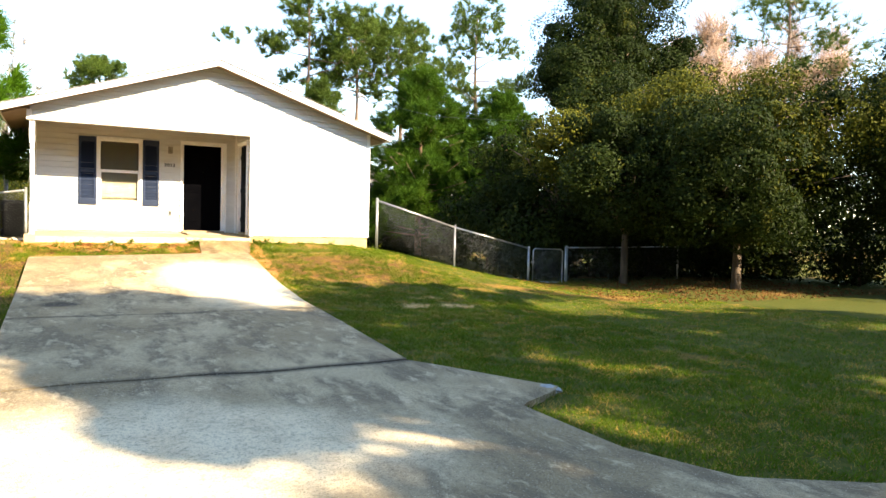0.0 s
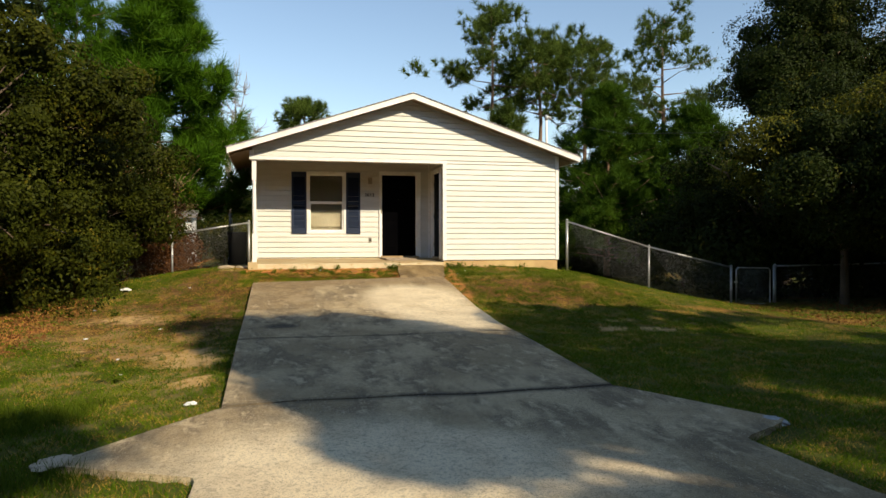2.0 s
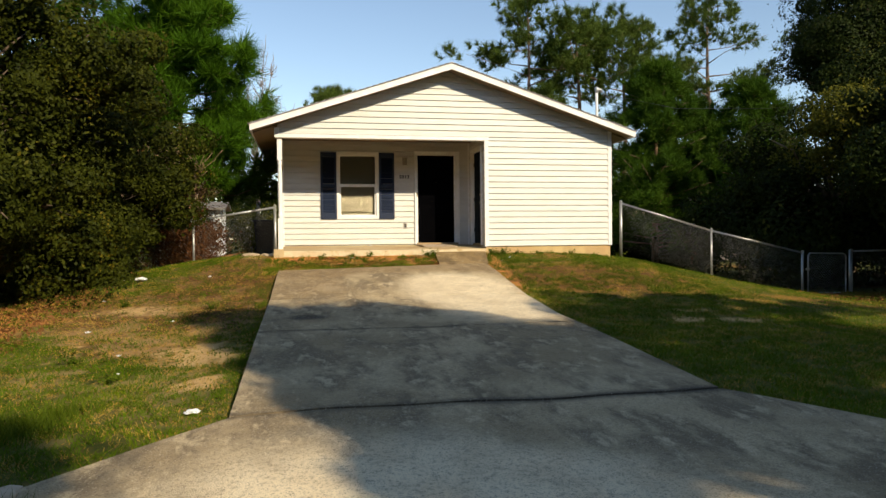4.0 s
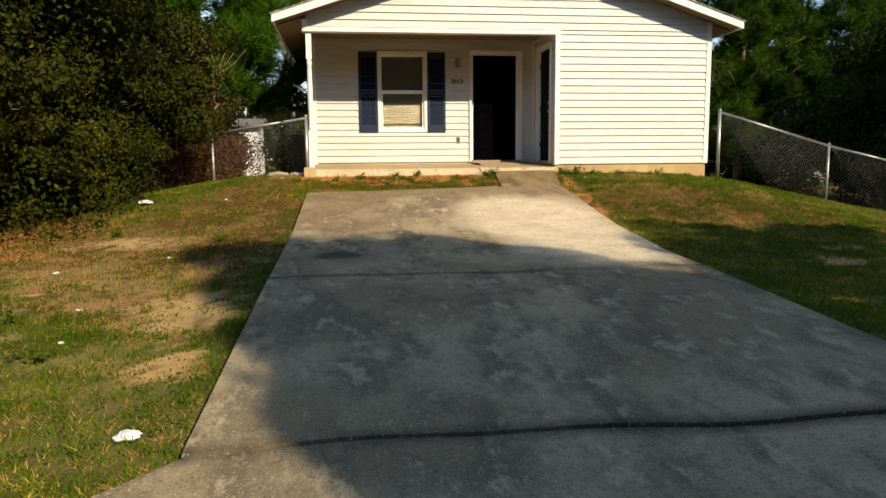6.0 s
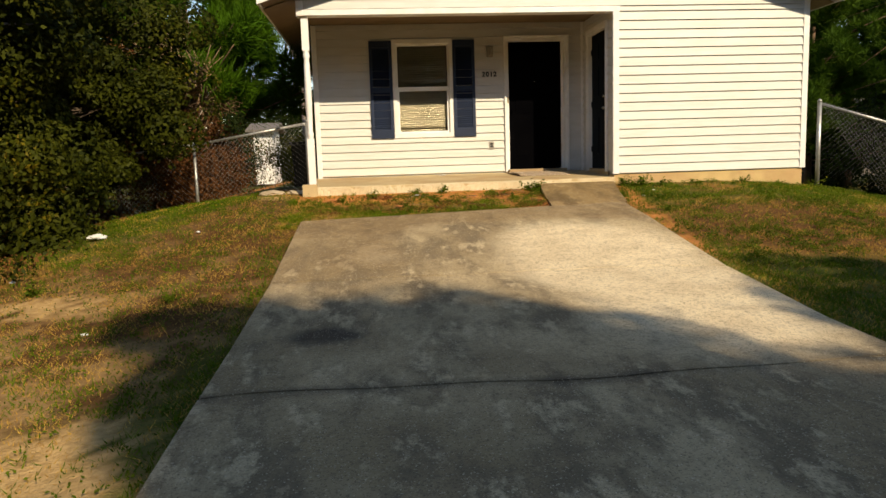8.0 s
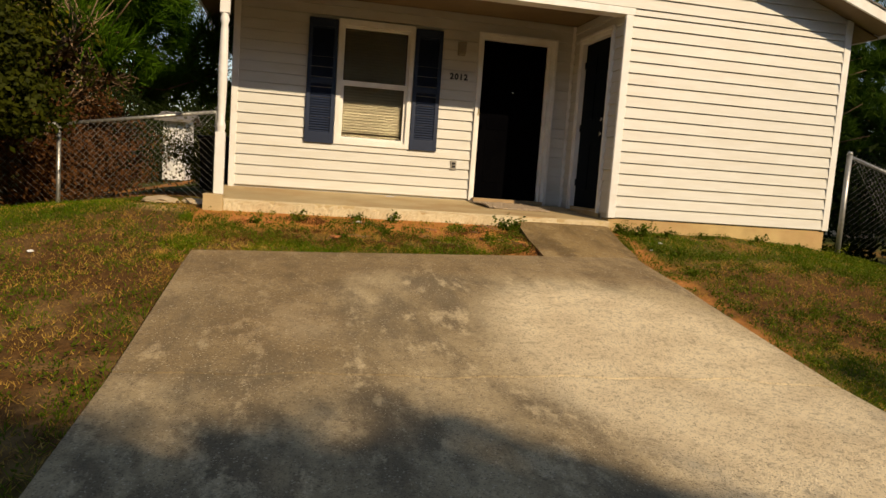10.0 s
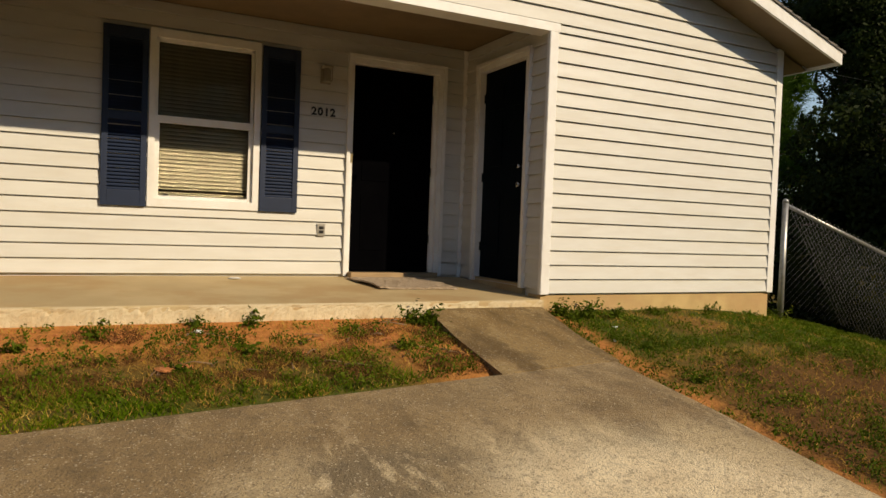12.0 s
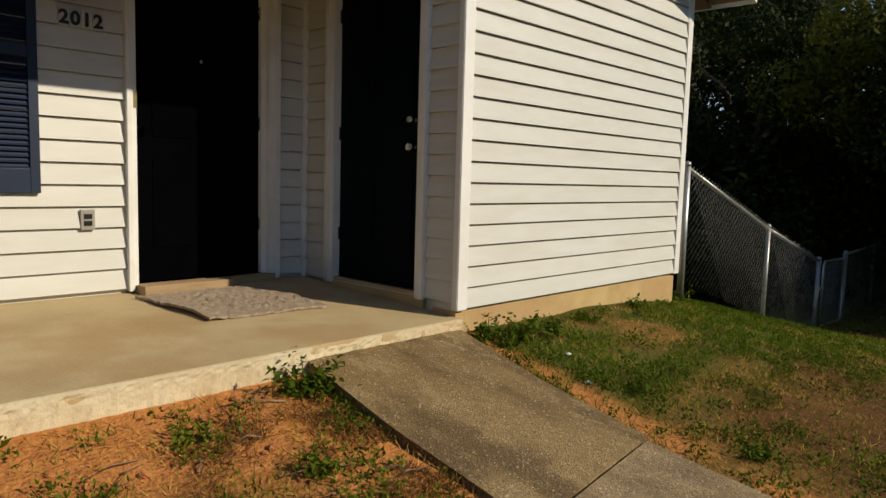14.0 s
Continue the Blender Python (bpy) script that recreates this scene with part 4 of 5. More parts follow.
# doormat: a thin pile sheet with a curled edge
bm = bmesh.new()
cols, rws = 26, 18
grid = []
rng = np.random.default_rng(5)
for j in range(rws + 1):
    r = []
    for i in range(cols + 1):
        u, v = i / cols, j / rws
        x = 2.28 + 0.84 * u + 0.09 * (1 - v) * (1 - u) + 0.006 * rng.normal()
        y = 13.36 + 0.74 * v + 0.04 * (1 - u) * (1 - v) + 0.006 * rng.normal()
        z = 1.075 + (y - 12.7) / 1.6 * 0.085 + 0.016 + 0.02 * math.exp(-((u / 0.12) ** 2)) * (0.5 + 0.5 * math.sin(5 * v)) + 0.003 * rng.normal()
        r.append(bm.verts.new((x, y, z)))
    grid.append(r)
for j in range(rws):
    for i in range(cols):
        bm.faces.new((grid[j][i], grid[j][i + 1], grid[j + 1][i + 1], grid[j + 1][i]))
ret = bmesh.ops.extrude_face_region(bm, geom=list(bm.faces))
for g in ret["geom"]:
    if isinstance(g, bmesh.types.BMVert):
        g.co.z -= 0.014
bmesh.ops.recalc_face_normals(bm, faces=bm.faces)
doormat = tagged(part("doormat", bm, M_MAT, None), "worn grey-brown pile doormat with curled edge", "doormat")


# ---------------------------------------------------------------- fences
def chain_link(name, pts, height, label, cell=0.075):
    """A chain-link fence along points (x, y, ground z): posts, top rail, woven wire."""
    f = thing(name, pts[0], label, "fence")
    for i, (x, y, z) in enumerate(pts):
        bm = bmesh.new()
        r = 0.032 if i in (0, len(pts) - 1) else 0.024
        tube(bm, [(x, y, z - 0.3), (x, y, z + height + 0.02)], r, 12)
        tube(bm, [(x, y, z + height + 0.02), (x, y, z + height + 0.05), (x, y, z + height + 0.065)], [r * 1.15, r * 0.9, r * 0.3], 12)
        part("post", bm, M_STEEL, f)
    for a, b in zip(pts, pts[1:]):
        A, B = Vector(a), Vector(b)
        up = Vector((0, 0, height))
        part("top_rail", tube(bmesh.new(), [A + up, B + up], 0.021, 10), M_STEEL, f)
        L = (B - A).length
        d = (B - A) / L
        bm = bmesh.new()
        n = int((L + height) / cell)
        for s in (1, -1):
            for k in range(n + 1):
                u0 = k * cell - (height if s > 0 else 0)
                u1 = u0 + height
                lo, hi = max(u0, 0.0), min(u1, L)
                if hi - lo < 0.02:
                    continue
                v0, v1 = ((lo - u0), (hi - u0)) if s > 0 else (height - (lo - u0), height - (hi - u0))
                off = Vector((-d.y, d.x, 0)) * 0.004 * s + Vector((0, -0.024, 0))
                p, q = A + d * lo + Vector((0, 0, v0 + 0.01)) + off, A + d * hi + Vector((0, 0, v1 + 0.01)) + off
                tube(bm, [p, q], 0.0015, 3)
        for k in range(int(L / cell)):
            p = A + d * (k * cell) + up + Vector((0, -0.024, 0))
            tube(bm, [p, p + Vector((0.006, 0, 0.035))], 0.0026, 3)
        tagged(part("wire_mesh", bm, M_WIRE, f), kind="stuff")
    return f


def gz(x, y):
    return float(ground_z(np.array([x]), np.array([y]))[0])


FH = 1.06
right_fence = chain_link("chain_link_fence", [(6.80, 12.83, 1.0), (9.06, 12.85, 0.36), (11.55, 12.98, -0.19)], FH, "galvanised chain-link fence running down the slope")
bm = bmesh.new()
gate = thing("chain_link_gate", (11.7, 12.98, -0.15), "galvanised chain-link walk gate, closed", "gate")
tube(bm, [(11.68, 12.95, -0.1), (11.68, 12.95, 0.80), (11.74, 12.95, 0.86), (12.66, 12.95, 0.84), (12.72, 12.95, 0.78), (12.72, 12.95, -0.12), (11.68, 12.95, -0.1)], 0.018, 8)
part("gate_frame", bm, M_STEEL, gate)
bm = bmesh.new()
for s in (1, -1):
    for k in range(-13, 16):
        p0, p1 = (11.70 + k * 0.07, -0.08), (11.70 + k * 0.07 + 0.9, 0.82)
        t0, t1 = max(0, (11.70 - p0[0]) / 0.9), min(1, (12.70 - p0[0]) / 0.9)
        if t1 - t0 > 0.05:
            f0, f1 = (t0, t1) if s > 0 else (1 - t0, 1 - t1)
            tube(bm, [(p0[0] + 0.9 * t0, 12.95 + 0.004 * s, -0.08 + 0.9 * f0), (p0[0] + 0.9 * t1, 12.95 + 0.004 * s, -0.08 + 0.9 * f1)], 0.0028, 3)
tagged(part("wire_mesh", bm, M_WIRE, gate), kind="stuff")
bm = bmesh.new()
tube(bm, [(12.86, 12.98, -0.5), (12.86, 12.98, 0.92)], 0.03, 12)
part("post", bm, M_STEEL, gate)
bm = boxes((11.62, 11.72, 12.93, 12.97, 0.45, 0.5), bevel=0.004)
part("latch", bm, M_STEEL, gate)
far_fence = chain_link("chain_link_fence", [(12.9, 12.98, -0.17), (15.2, 13.1, -0.15), (17.6, 13.2, -0.12)], FH, "dim chain-link fence under the dark trees")
left_fence = chain_link("chain_link_fence", [(-0.88, 14.05, 0.93), (-2.62, 14.05, 0.64), (-4.6, 14.1, 0.42), (-6.8, 14.1, 0.3)], FH + 0.04, "galvanised chain-link fence beside the house")

# wheeled bin beside the house, behind the fence
wbin = thing("trash_bin", (-1.36, 18.6, gz(-1.36, 18.6)), "black plastic wheeled trash bin behind the fence", "bin")
bz = gz(-1.36, 18.6)
bm = bmesh.new()
lo = [(-1.58, 18.4), (-1.14, 18.4), (-1.14, 18.82), (-1.58, 18.82)]
hi = [(-1.64, 18.32), (-1.08, 18.32), (-1.08, 18.9), (-1.64, 18.9)]
va, vb = [bm.verts.new((*p, bz + 0.02)) for p in lo], [bm.verts.new((*p, bz + 0.95)) for p in hi]
bm.faces.new(va[::-1]), bm.faces.new(vb)
for i in range(4):
    bm.faces.new((va[i], va[(i + 1) % 4], vb[(i + 1) % 4], vb[i]))
bmesh.ops.bevel(bm, geom=list(bm.edges), offset=0.03, segments=2, affect="EDGES")
part("body", bm, M_BIN, wbin)
part("lid", boxes((-1.67, -1.05, 18.28, 18.94, bz + 0.925, bz + 0.985), bevel=0.02), M_BIN, wbin)
part("handle", tube(bmesh.new(), [(-1.6, 18.98, bz + 0.9), (-1.12, 18.98, bz + 0.9)], 0.016, 8), M_BIN, wbin)
for x in (-1.62, -1.1):
    part("wheel", tube(bmesh.new(), [(x - 0.03, 18.82, bz + 0.11), (x + 0.03, 18.82, bz + 0.11)], 0.11, 16), M_BIN, wbin)

# ---------------------------------------------------------------- neighbours, far behind
def small_house(name, x0, x1, y0, y1, zb, zw, zr, mw, label, windows=3):
    h = thing(name, ((x0 + x1) / 2, (y0 + y1) / 2, zb), label, "house")
    part("wall", boxes((x0, x1, y0, y1, zb - 0.5, zw)), mw, h)
    ym = (y0 + y1) / 2
    part("roof", prism([(y0 - 0.4, zw - 0.05), (ym, zr), (y1 + 0.4, zw - 0.05), (y1 + 0.4, zw - 0.15), (ym, zr - 0.12), (y0 - 0.4, zw - 0.15)], "x", x0 - 0.3, x1 + 0.3), M_SHINGLE, h)
    for k in range(windows):
        cx = x0 + (x1 - x0) * (k + 0.5) / windows
        w = part("window", boxes((cx - 0.5, cx + 0.5, y0 - 0.05, y0 + 0.02, zb + 0.9, zb + 2.0)), M_WHITE, h)
        part("pane", boxes((cx - 0.42, cx + 0.42, y0 - 0.06, y0 - 0.052, zb + 0.98, zb + 1.92)), M_NAVYDOOR, w)
    return h


small_house("neighbour_house", 16.0, 27.0, 34.0, 41.0, 0.2, 3.1, 4.6, M_TAN, "tan neighbouring house half hidden by pines")
small_house("white_shed", -5.65, -4.75, 38.0, 40.6, 0.9, 3.05, 3.4, M_SHED, "narrow white shed far behind the brush", 0)


# ---------------------------------------------------------------- trees
def in_ball(n, rng, shell=0.0):
    v = unit(rng.normal(size=(n, 3)))
    return v * (shell + (1 - shell) * rng.uniform(0, 1, (n, 1)) ** (1 / 3))


def foliage(rng, blobs, clumps, leaves, spread, shell=0.82):
    """Leaf places: many rounded bunches over the outside of the blobs (centre, radii), leaves on the skin of each bunch."""
    vol = np.array([r[0] * r[1] * r[2] for _, r in blobs]) ** 0.667
    bunches = max(10, clumps // 18)
    pick = rng.choice(len(blobs), bunches, p=vol / vol.sum())
    C, R = np.array([b[0] for b in blobs], float)[pick], np.array([b[1] for b in blobs], float)[pick]
    v = in_ball(bunches, rng, shell)
    cen = C + v * R
    cen[:, 2] = np.maximum(cen[:, 2], 0.25)
    size = spread * rng.uniform(1.2, 4.2, (bunches, 1))
    per = leaves * 18
    u = in_ball(bunches * per, rng, 0.7) * np.array([1, 1, 0.75])
    # sprays: part of the leaves trail outwards and break up the outline
    far = rng.uniform(size=(len(u), 1)) < 0.12
    u = np.where(far, u * rng.uniform(1.0, 1.5, (len(u), 1)), u)
    pts = np.repeat(cen, per, axis=0) + u * np.repeat(size, per, axis=0)
    out = unit(u + 0.5 * np.repeat(v, per, axis=0))
    return pts, out


def limbs(rng, base, ends, r0, mid=0.45, kinks=4, sides=6):
    """Limbs from a base to each end, bowed and tapering."""
    bm = bmesh.new()
    for e in ends:
        a, b = Vector(base), Vector(e)
        pts, rad = [], []
        for k in range(kinks + 1):
            t = k / kinks
            p = a.lerp(b, t) + Vector(rng.normal(size=3) * 0.10 * (b - a).length * math.sin(t * math.pi) * 0.6)
            p.z += 0.12 * (b - a).length * math.sin(t * math.pi)
            pts.append(p)
            rad.append(max(0.008, r0 * (1 - 0.88 * t)))
        tube(bm, pts, rad, sides)
    return bm


def lobes(rng, c, r, n):
    """A crown broken into n uneven lobes round its outside, with gaps between them."""
    out = [(c, tuple(0.76 * k for k in r))]
    for v in in_ball(n, rng, 0.75):
        q = rng.uniform(0.28, 0.5)
        out.append((tuple(np.array(c) + v * np.array(r) * (1.08 - 0.6 * q)), tuple(q * k for k in r)))
    return out


def broadleaf(name, at, blobs, material, label, seed, clumps=1500, leaves=40, spread=0.22, ln=0.09, wd=0.045, trunk=0.16, category="tree", inner=True, bark=None, fork_at=0.25, shell=0.82, ragged=0):
    rng = np.random.default_rng(seed)
    t = thing(name, at, label, category)
    a = Vector(at)
    if ragged:
        blobs = [b for c, r in blobs for b in lobes(rng, c, r, ragged)]
    ends = [Vector(c) + Vector(in_ball(1, rng)[0] * np.array(r) * 0.75) for c, r in blobs for _ in range(1 if ragged else 4)]
    fork = a + Vector((0, 0, max(0.4, fork_at * (max(c[2] + r[2] for c, r in blobs) - a.z))))
    bm = tube(bmesh.new(), [a - Vector((0, 0, 0.3)), a + Vector((0.03, 0.02, 0.25)), fork], [trunk * 1.35, trunk, trunk * 0.8], 10)
    part("trunk", bm, bark or M_BARK, t)
    tagged(part("branchwork", limbs(rng, fork, ends, trunk * 0.55), bark or M_BARK, t), kind="stuff")
    pts, out = foliage(rng, blobs, clumps, leaves, spread, shell)
    if inner:
        p2, o2 = foliage(rng, blobs, clumps // 3, leaves // 2, spread * 1.6, 0.2)
        pts, out = np.vstack([pts, p2]), np.vstack([out, o2])
    keep = pts[:, 2] > lawn_z(pts[:, 0], pts[:, 1]) + 0.03
    part("crown", leaf_mesh("crown", pts[keep], rng, ln, wd, 0.1, out[keep]), material, t)
    return t


def needles(rng, at, dirs, per, length, width):
    """A tuft of needles at each place, fanned round its direction."""
    n = len(at) * per
    P, D = np.repeat(at, per, axis=0), np.repeat(dirs, per, axis=0)
    d = unit(D * 0.9 + rng.normal(size=(n, 3)) * 0.75)
    s = unit(np.cross(d, rng.normal(size=(n, 3)))) * width * 0.5
    ln = length * rng.uniform(0.6, 1.15, (n, 1))
    P = P - D * length * 0.25 * rng.uniform(0, 1, (n, 1))
    return np.stack([P - s, P + s, P + d * ln], axis=1)


def pine(name, at, height, spread, crown_from, label, seed, material, tufts=700, per=26, length=0.34, width=0.022, r0=0.17, bushy=False, lean=0.0, limbs_n=26):
    rng = np.random.default_rng(seed)
    t = thing(name, at, label, "tree")
    a = Vector(at)
    axis = [a + Vector((lean * k / 6 + 0.06 * height * 0.1 * math.sin(k * 1.3 + seed), 0.05 * math.sin(k * 2.1 + seed), -0.3 + (height + 0.1) * k / 6)) for k in range(7)]
    part("trunk", tube(bmesh.new(), axis, [r0 * (1.15 - 1.0 * k / 6) for k in range(7)], 10), M_PBARK, t)

    def on_axis(z):
        k = min(max((z + 0.3) / (height + 0.1) * 6, 0), 5.999)
        return axis[int(k)].lerp(axis[int(k) + 1], k - int(k))
    bm = bmesh.new()
    tips, dirs = [], []
    for i in range(limbs_n):
        u = (i + rng.uniform(0, 0.9)) / limbs_n
        z = height * (crown_from + (1 - crown_from) * u)
        prof = (1.0 - u) ** 0.65 + 0.10 if bushy else (0.45 + 0.75 * math.sin(math.pi * min(u * 0.9 + 0.22, 1))) * rng.uniform(0.55, 1.25)
        L = spread * prof
        ang = i * 2.4 + rng.uniform(-0.5, 0.5)
        rise = (0.25 if bushy else 0.35) * L * rng.uniform(0.3, 1.4)
        p0 = on_axis(z)
        d = Vector((math.cos(ang), math.sin(ang), 0))
        p1 = p0 + d * L * 0.5 + Vector((0, 0, rise * 0.25)) + Vector(rng.normal(size=3) * 0.05 * L)
        p2 = p0 + d * L + Vector((0, 0, rise))
        tube(bm, [p0, p1, p2], [max(0.012, r0 * 0.30 * (1 - 0.6 * u)), 0.02 if not bushy else 0.014, 0.008], 5)
        m = max(3, int(tufts / limbs_n * (0.5 + prof) / 1.2))
        hubs = [(rng.uniform(0.62, 1.05), Vector(rng.normal(size=3) * 0.17 * L * np.array([1, 1, 0.6]))) for _ in range(3)]
        nodes = [(k, Vector(rng.normal(size=3) * 0.15 * L * (0.3 + 0.7 * k) * np.array([1, 1, 0.5]))) for k in rng.uniform(0.3, 1.05, 5)]
        for _ in range(m):
            q, hub = nodes[rng.integers(5)] if bushy else hubs[rng.integers(3)]
            base = (p0.lerp(p1, q * 2) if q < 0.5 else p1.lerp(p2, q * 2 - 1))
            off = hub + Vector(rng.normal(size=3) * (np.array([0.13, 0.13, 0.11]) if bushy else np.array([0.36, 0.36, 0.2])))
            tips.append(base + off)
            dirs.append(d * 0.5 + Vector((0, 0, 0.7)) + off.normalized() * 0.5)
    for k in range(10):
        tips.append(axis[-1] + Vector(rng.normal(size=3) * 0.05 * spread) - Vector((0, 0, rng.uniform(0, 0.5))))
        dirs.append(Vector((0, 0, 1)))
    part("branchwork", bm, M_PBARK, t)
    co = needles(rng, np.array(tips), unit(np.array(dirs)), per, length, width)
    part("crown", raw_mesh("crown", co, len(co), 3), material, t)
    return t


def bare_tree(name, at, height, spread, label, seed, twigs=900, material=None, r0=0.12):
    """A leafless crown: limbs that fork three times into fine twigs."""
    rng = np.random.default_rng(seed)
    t = thing(name, at, label, "tree")
    a = Vector(at)
    bm = tube(bmesh.new(), [a - Vector((0, 0, 0.3)), a + Vector((0.05, 0, height * 0.3)), a + Vector((0, 0.1, height * 0.55))], [r0 * 1.2, r0, r0 * 0.6], 8)
    part("trunk", bm, M_TWIG, t)
    lb, ends = bmesh.new(), []
    for i in range(14):
        z = height * rng.uniform(0.25, 0.6)
        d = Vector(unit(rng.normal(size=(1, 3)))[0]) + Vector((0, 0, 1.0))
        d.normalize()
        p0 = a + Vector((0, 0, z))
        p1 = p0 + Vector((d.x * spread, d.y * spread, d.z * height * 0.42))
        tube(lb, [p0, p0.lerp(p1, 0.5) + Vector(rng.normal(size=3) * 0.15), p1], [r0 * 0.4, r0 * 0.22, 0.012], 5)
        ends += [p0.lerp(p1, q) for q in rng.uniform(0.35, 1, 8)]
    tw = bmesh.new()
    for k in range(twigs):
        p = ends[rng.integers(len(ends))]
        d = Vector(unit(rng.normal(size=(1, 3)))[0]) + Vector((0, 0, 0.6))
        L = rng.uniform(0.3, 1.0) * spread * 0.35
        q = p + d * L
        tube(tw, [p, p.lerp(q, 0.5) + Vector(rng.normal(size=3) * 0.05), q], [0.016, 0.011, 0.006], 3)
    part("branchwork", lb, M_TWIG, t)
    tagged(part("twig_mass", tw, material or M_TWIG, t), kind="stuff")
    return t


def gpos(x, y):
    return (x, y, gz(x, y))


# the big evergreen shrubs beside the lawn
broadleaf("shrub", gpos(-5.4, 9.6), [((-5.4, 9.6, 3.2), (2.3, 2.4, 2.7)), ((-4.5, 10.4, 2.6), (2.1, 2.0, 2.1)), ((-5.3, 8.4, 1.5), (1.5, 1.4, 1.5)), ((-5.6, 9.3, 4.8), (1.7, 1.7, 1.15)), ((-4.2, 10.0, 3.9), (1.5, 1.5, 1.1))],
          L_SHRUB, "tall rounded olive-green evergreen shrub at the lawn edge", 41, clumps=2100, leaves=66, spread=0.14, ln=0.076, wd=0.044, trunk=0.12, category="shrub", shell=0.7, ragged=9)
broadleaf("shrub", gpos(-5.0, 12.6), [((-4.9, 12.6, 2.4), (2.1, 1.8, 2.2)), ((-3.6, 13.2, 2.9), (1.35, 1.0, 0.95)), ((-3.15, 13.2, 2.3), (0.85, 0.7, 0.85)), ((-4.5, 11.8, 1.1), (1.3, 1.3, 1.1))],
          L_SHRUB, "dense olive-brown shrub in front of the chain-link fence", 42, clumps=1700, leaves=64, spread=0.14, ln=0.074, wd=0.043, trunk=0.1, category="shrub", shell=0.7, ragged=9)
broadleaf("shrub", gpos(-8.6, 8.0), [((-8.2, 8.2, 3.2), (2.5, 2.4, 3.2)), ((-7.4, 6.9, 1.2), (1.5, 1.3, 1.2)), ((-9.6, 6.4, 1.8), (2.0, 1.8, 1.8))],
          L_SHRUB, "broad dark evergreen shrub with glossy leaves", 43, clumps=1700, leaves=46, spread=0.2, ln=0.085, wd=0.042, trunk=0.12, category="shrub")
pine("young_pine", gpos(-3.3, 17.0), 7.9, 2.2, 0.22, "bushy young pine with long bright needles", 51, L_YPINE, tufts=2600, per=34, length=0.5, width=0.024, r0=0.1, bushy=True, limbs_n=70)
pine("young_pine", gpos(-5.8, 18.5), 8.6, 2.4, 0.10, "bushy young pine behind the shrubs", 52, L_YPINE, tufts=2400, per=28, length=0.38, width=0.02, r0=0.1, bushy=True, limbs_n=64)
bare_tree("bare_tree", gpos(-1.9, 24), 7.6, 1.5, "thin leafless grey tree", 61, twigs=500, r0=0.07)
bare_tree("bare_brush", gpos(-3.3, 15.6), 2.8, 1.5, "tangle of rusty leafless brush behind the fence", 62, twigs=900, material=M_STICK, r0=0.04)
bare_tree("bare_brush", gpos(-4.3, 15.4), 3.0, 1.4, "tangle of brown leafless brush behind the fence", 63, twigs=800, material=M_STICK, r0=0.04)
broadleaf("background_tree", gpos(-9.5, 17), [((-9.5, 17, 5.5), (3, 3, 3)), ((-8.2, 16, 7.2), (2, 2, 1.6))], L_DARK, "dark oak behind the shrubs", 44, clumps=900, leaves=36, spread=0.3, ln=0.14, wd=0.07, trunk=0.2)

for x, y, h, seed in ((-6.5, 47.0, 3.2, 140), (-1.2, 49.0, 3.0, 141), (-11.5, 44.0, 3.4, 142)):
    broadleaf("background_tree", (x, y, 0.5), [((x, y, 0.6 + h), (3.4, 2.0, h))], L_DARK, "dark tree closing the end of the back yard", seed, clumps=900, leaves=30, spread=0.3, ln=0.16, wd=0.08, trunk=0.16, ragged=7)

# pines behind the house
pine("tall_pine", (11.4, 34.0, 0.6), 13.9, 2.5, 0.58, "tall pine with an open irregular crown", 71, L_PINE, tufts=620, per=30, length=0.42, width=0.04, r0=0.16, limbs_n=22)
pine("tall_pine", (14.4, 34.5, 0.6), 12.0, 2.7, 0.66, "tall pine with a flat spreading crown", 72, L_PINE, tufts=720, per=30, length=0.42, width=0.04, r0=0.2, limbs_n=22)
pine("tall_pine", (18.0, 36.5, 0.6), 13.2, 2.5, 0.66, "tall pine with a dense rounded crown", 73, L_PINE, tufts=720, per=30, length=0.42, width=0.04, r0=0.18, limbs_n=22)
pine("tall_pine", (23.4, 36.5, 0.6), 15.0, 2.9, 0.5, "tall pine with long open limbs", 74, L_PINE, tufts=620, per=30, length=0.45, width=0.04, r0=0.2, limbs_n=24)
pine("tall_pine", (1.75, 46.0, 0.6), 10.6, 1.9, 0.55, "distant pine top showing over the roof", 75, L_PINE, tufts=700, per=28, length=0.45, width=0.045, r0=0.16)
pine("young_pine", (12.4, 22.0, 0.5), 7.0, 2.6, 0.05, "broad bushy young pine behind the fence", 53, L_DPINE, tufts=4000, per=28, length=0.38, width=0.022, r0=0.12, bushy=True, limbs_n=90)
pine("young_pine", (15.4, 24.5, 0.4), 6.4, 2.2, 0.05, "bushy young pine in the back yard", 54, L_DPINE, tufts=2000, per=26, length=0.38, width=0.026, r0=0.1, bushy=True, limbs_n=60)
pine("young_pine", (15.5, 20.8, 0.4), 6.3, 2.4, 0.05, "dense dark young pine beyond the fence", 58, L_DPINE, tufts=2600, per=28, length=0.4, width=0.024, r0=0.12, bushy=True, limbs_n=70)
pine("young_pine", (9.6, 26.0, 0.5), 6.8, 2.0, 0.05, "bushy young pine behind the house", 55, L_PINE, tufts=1800, per=26, length=0.38, width=0.026, r0=0.1, bushy=True, limbs_n=60)
broadleaf("rusty_brush", gpos(-3.7, 15.5), [((-3.35, 15.4, 1.25), (0.8, 0.6, 0.8)), ((-4.3, 15.7, 1.8), (1.2, 0.8, 1.5))], L_RUST, "rust-brown half-dead brush behind the fence", 56, clumps=900, leaves=30, spread=0.2, ln=0.07, wd=0.025, trunk=0.05, category="shrub")
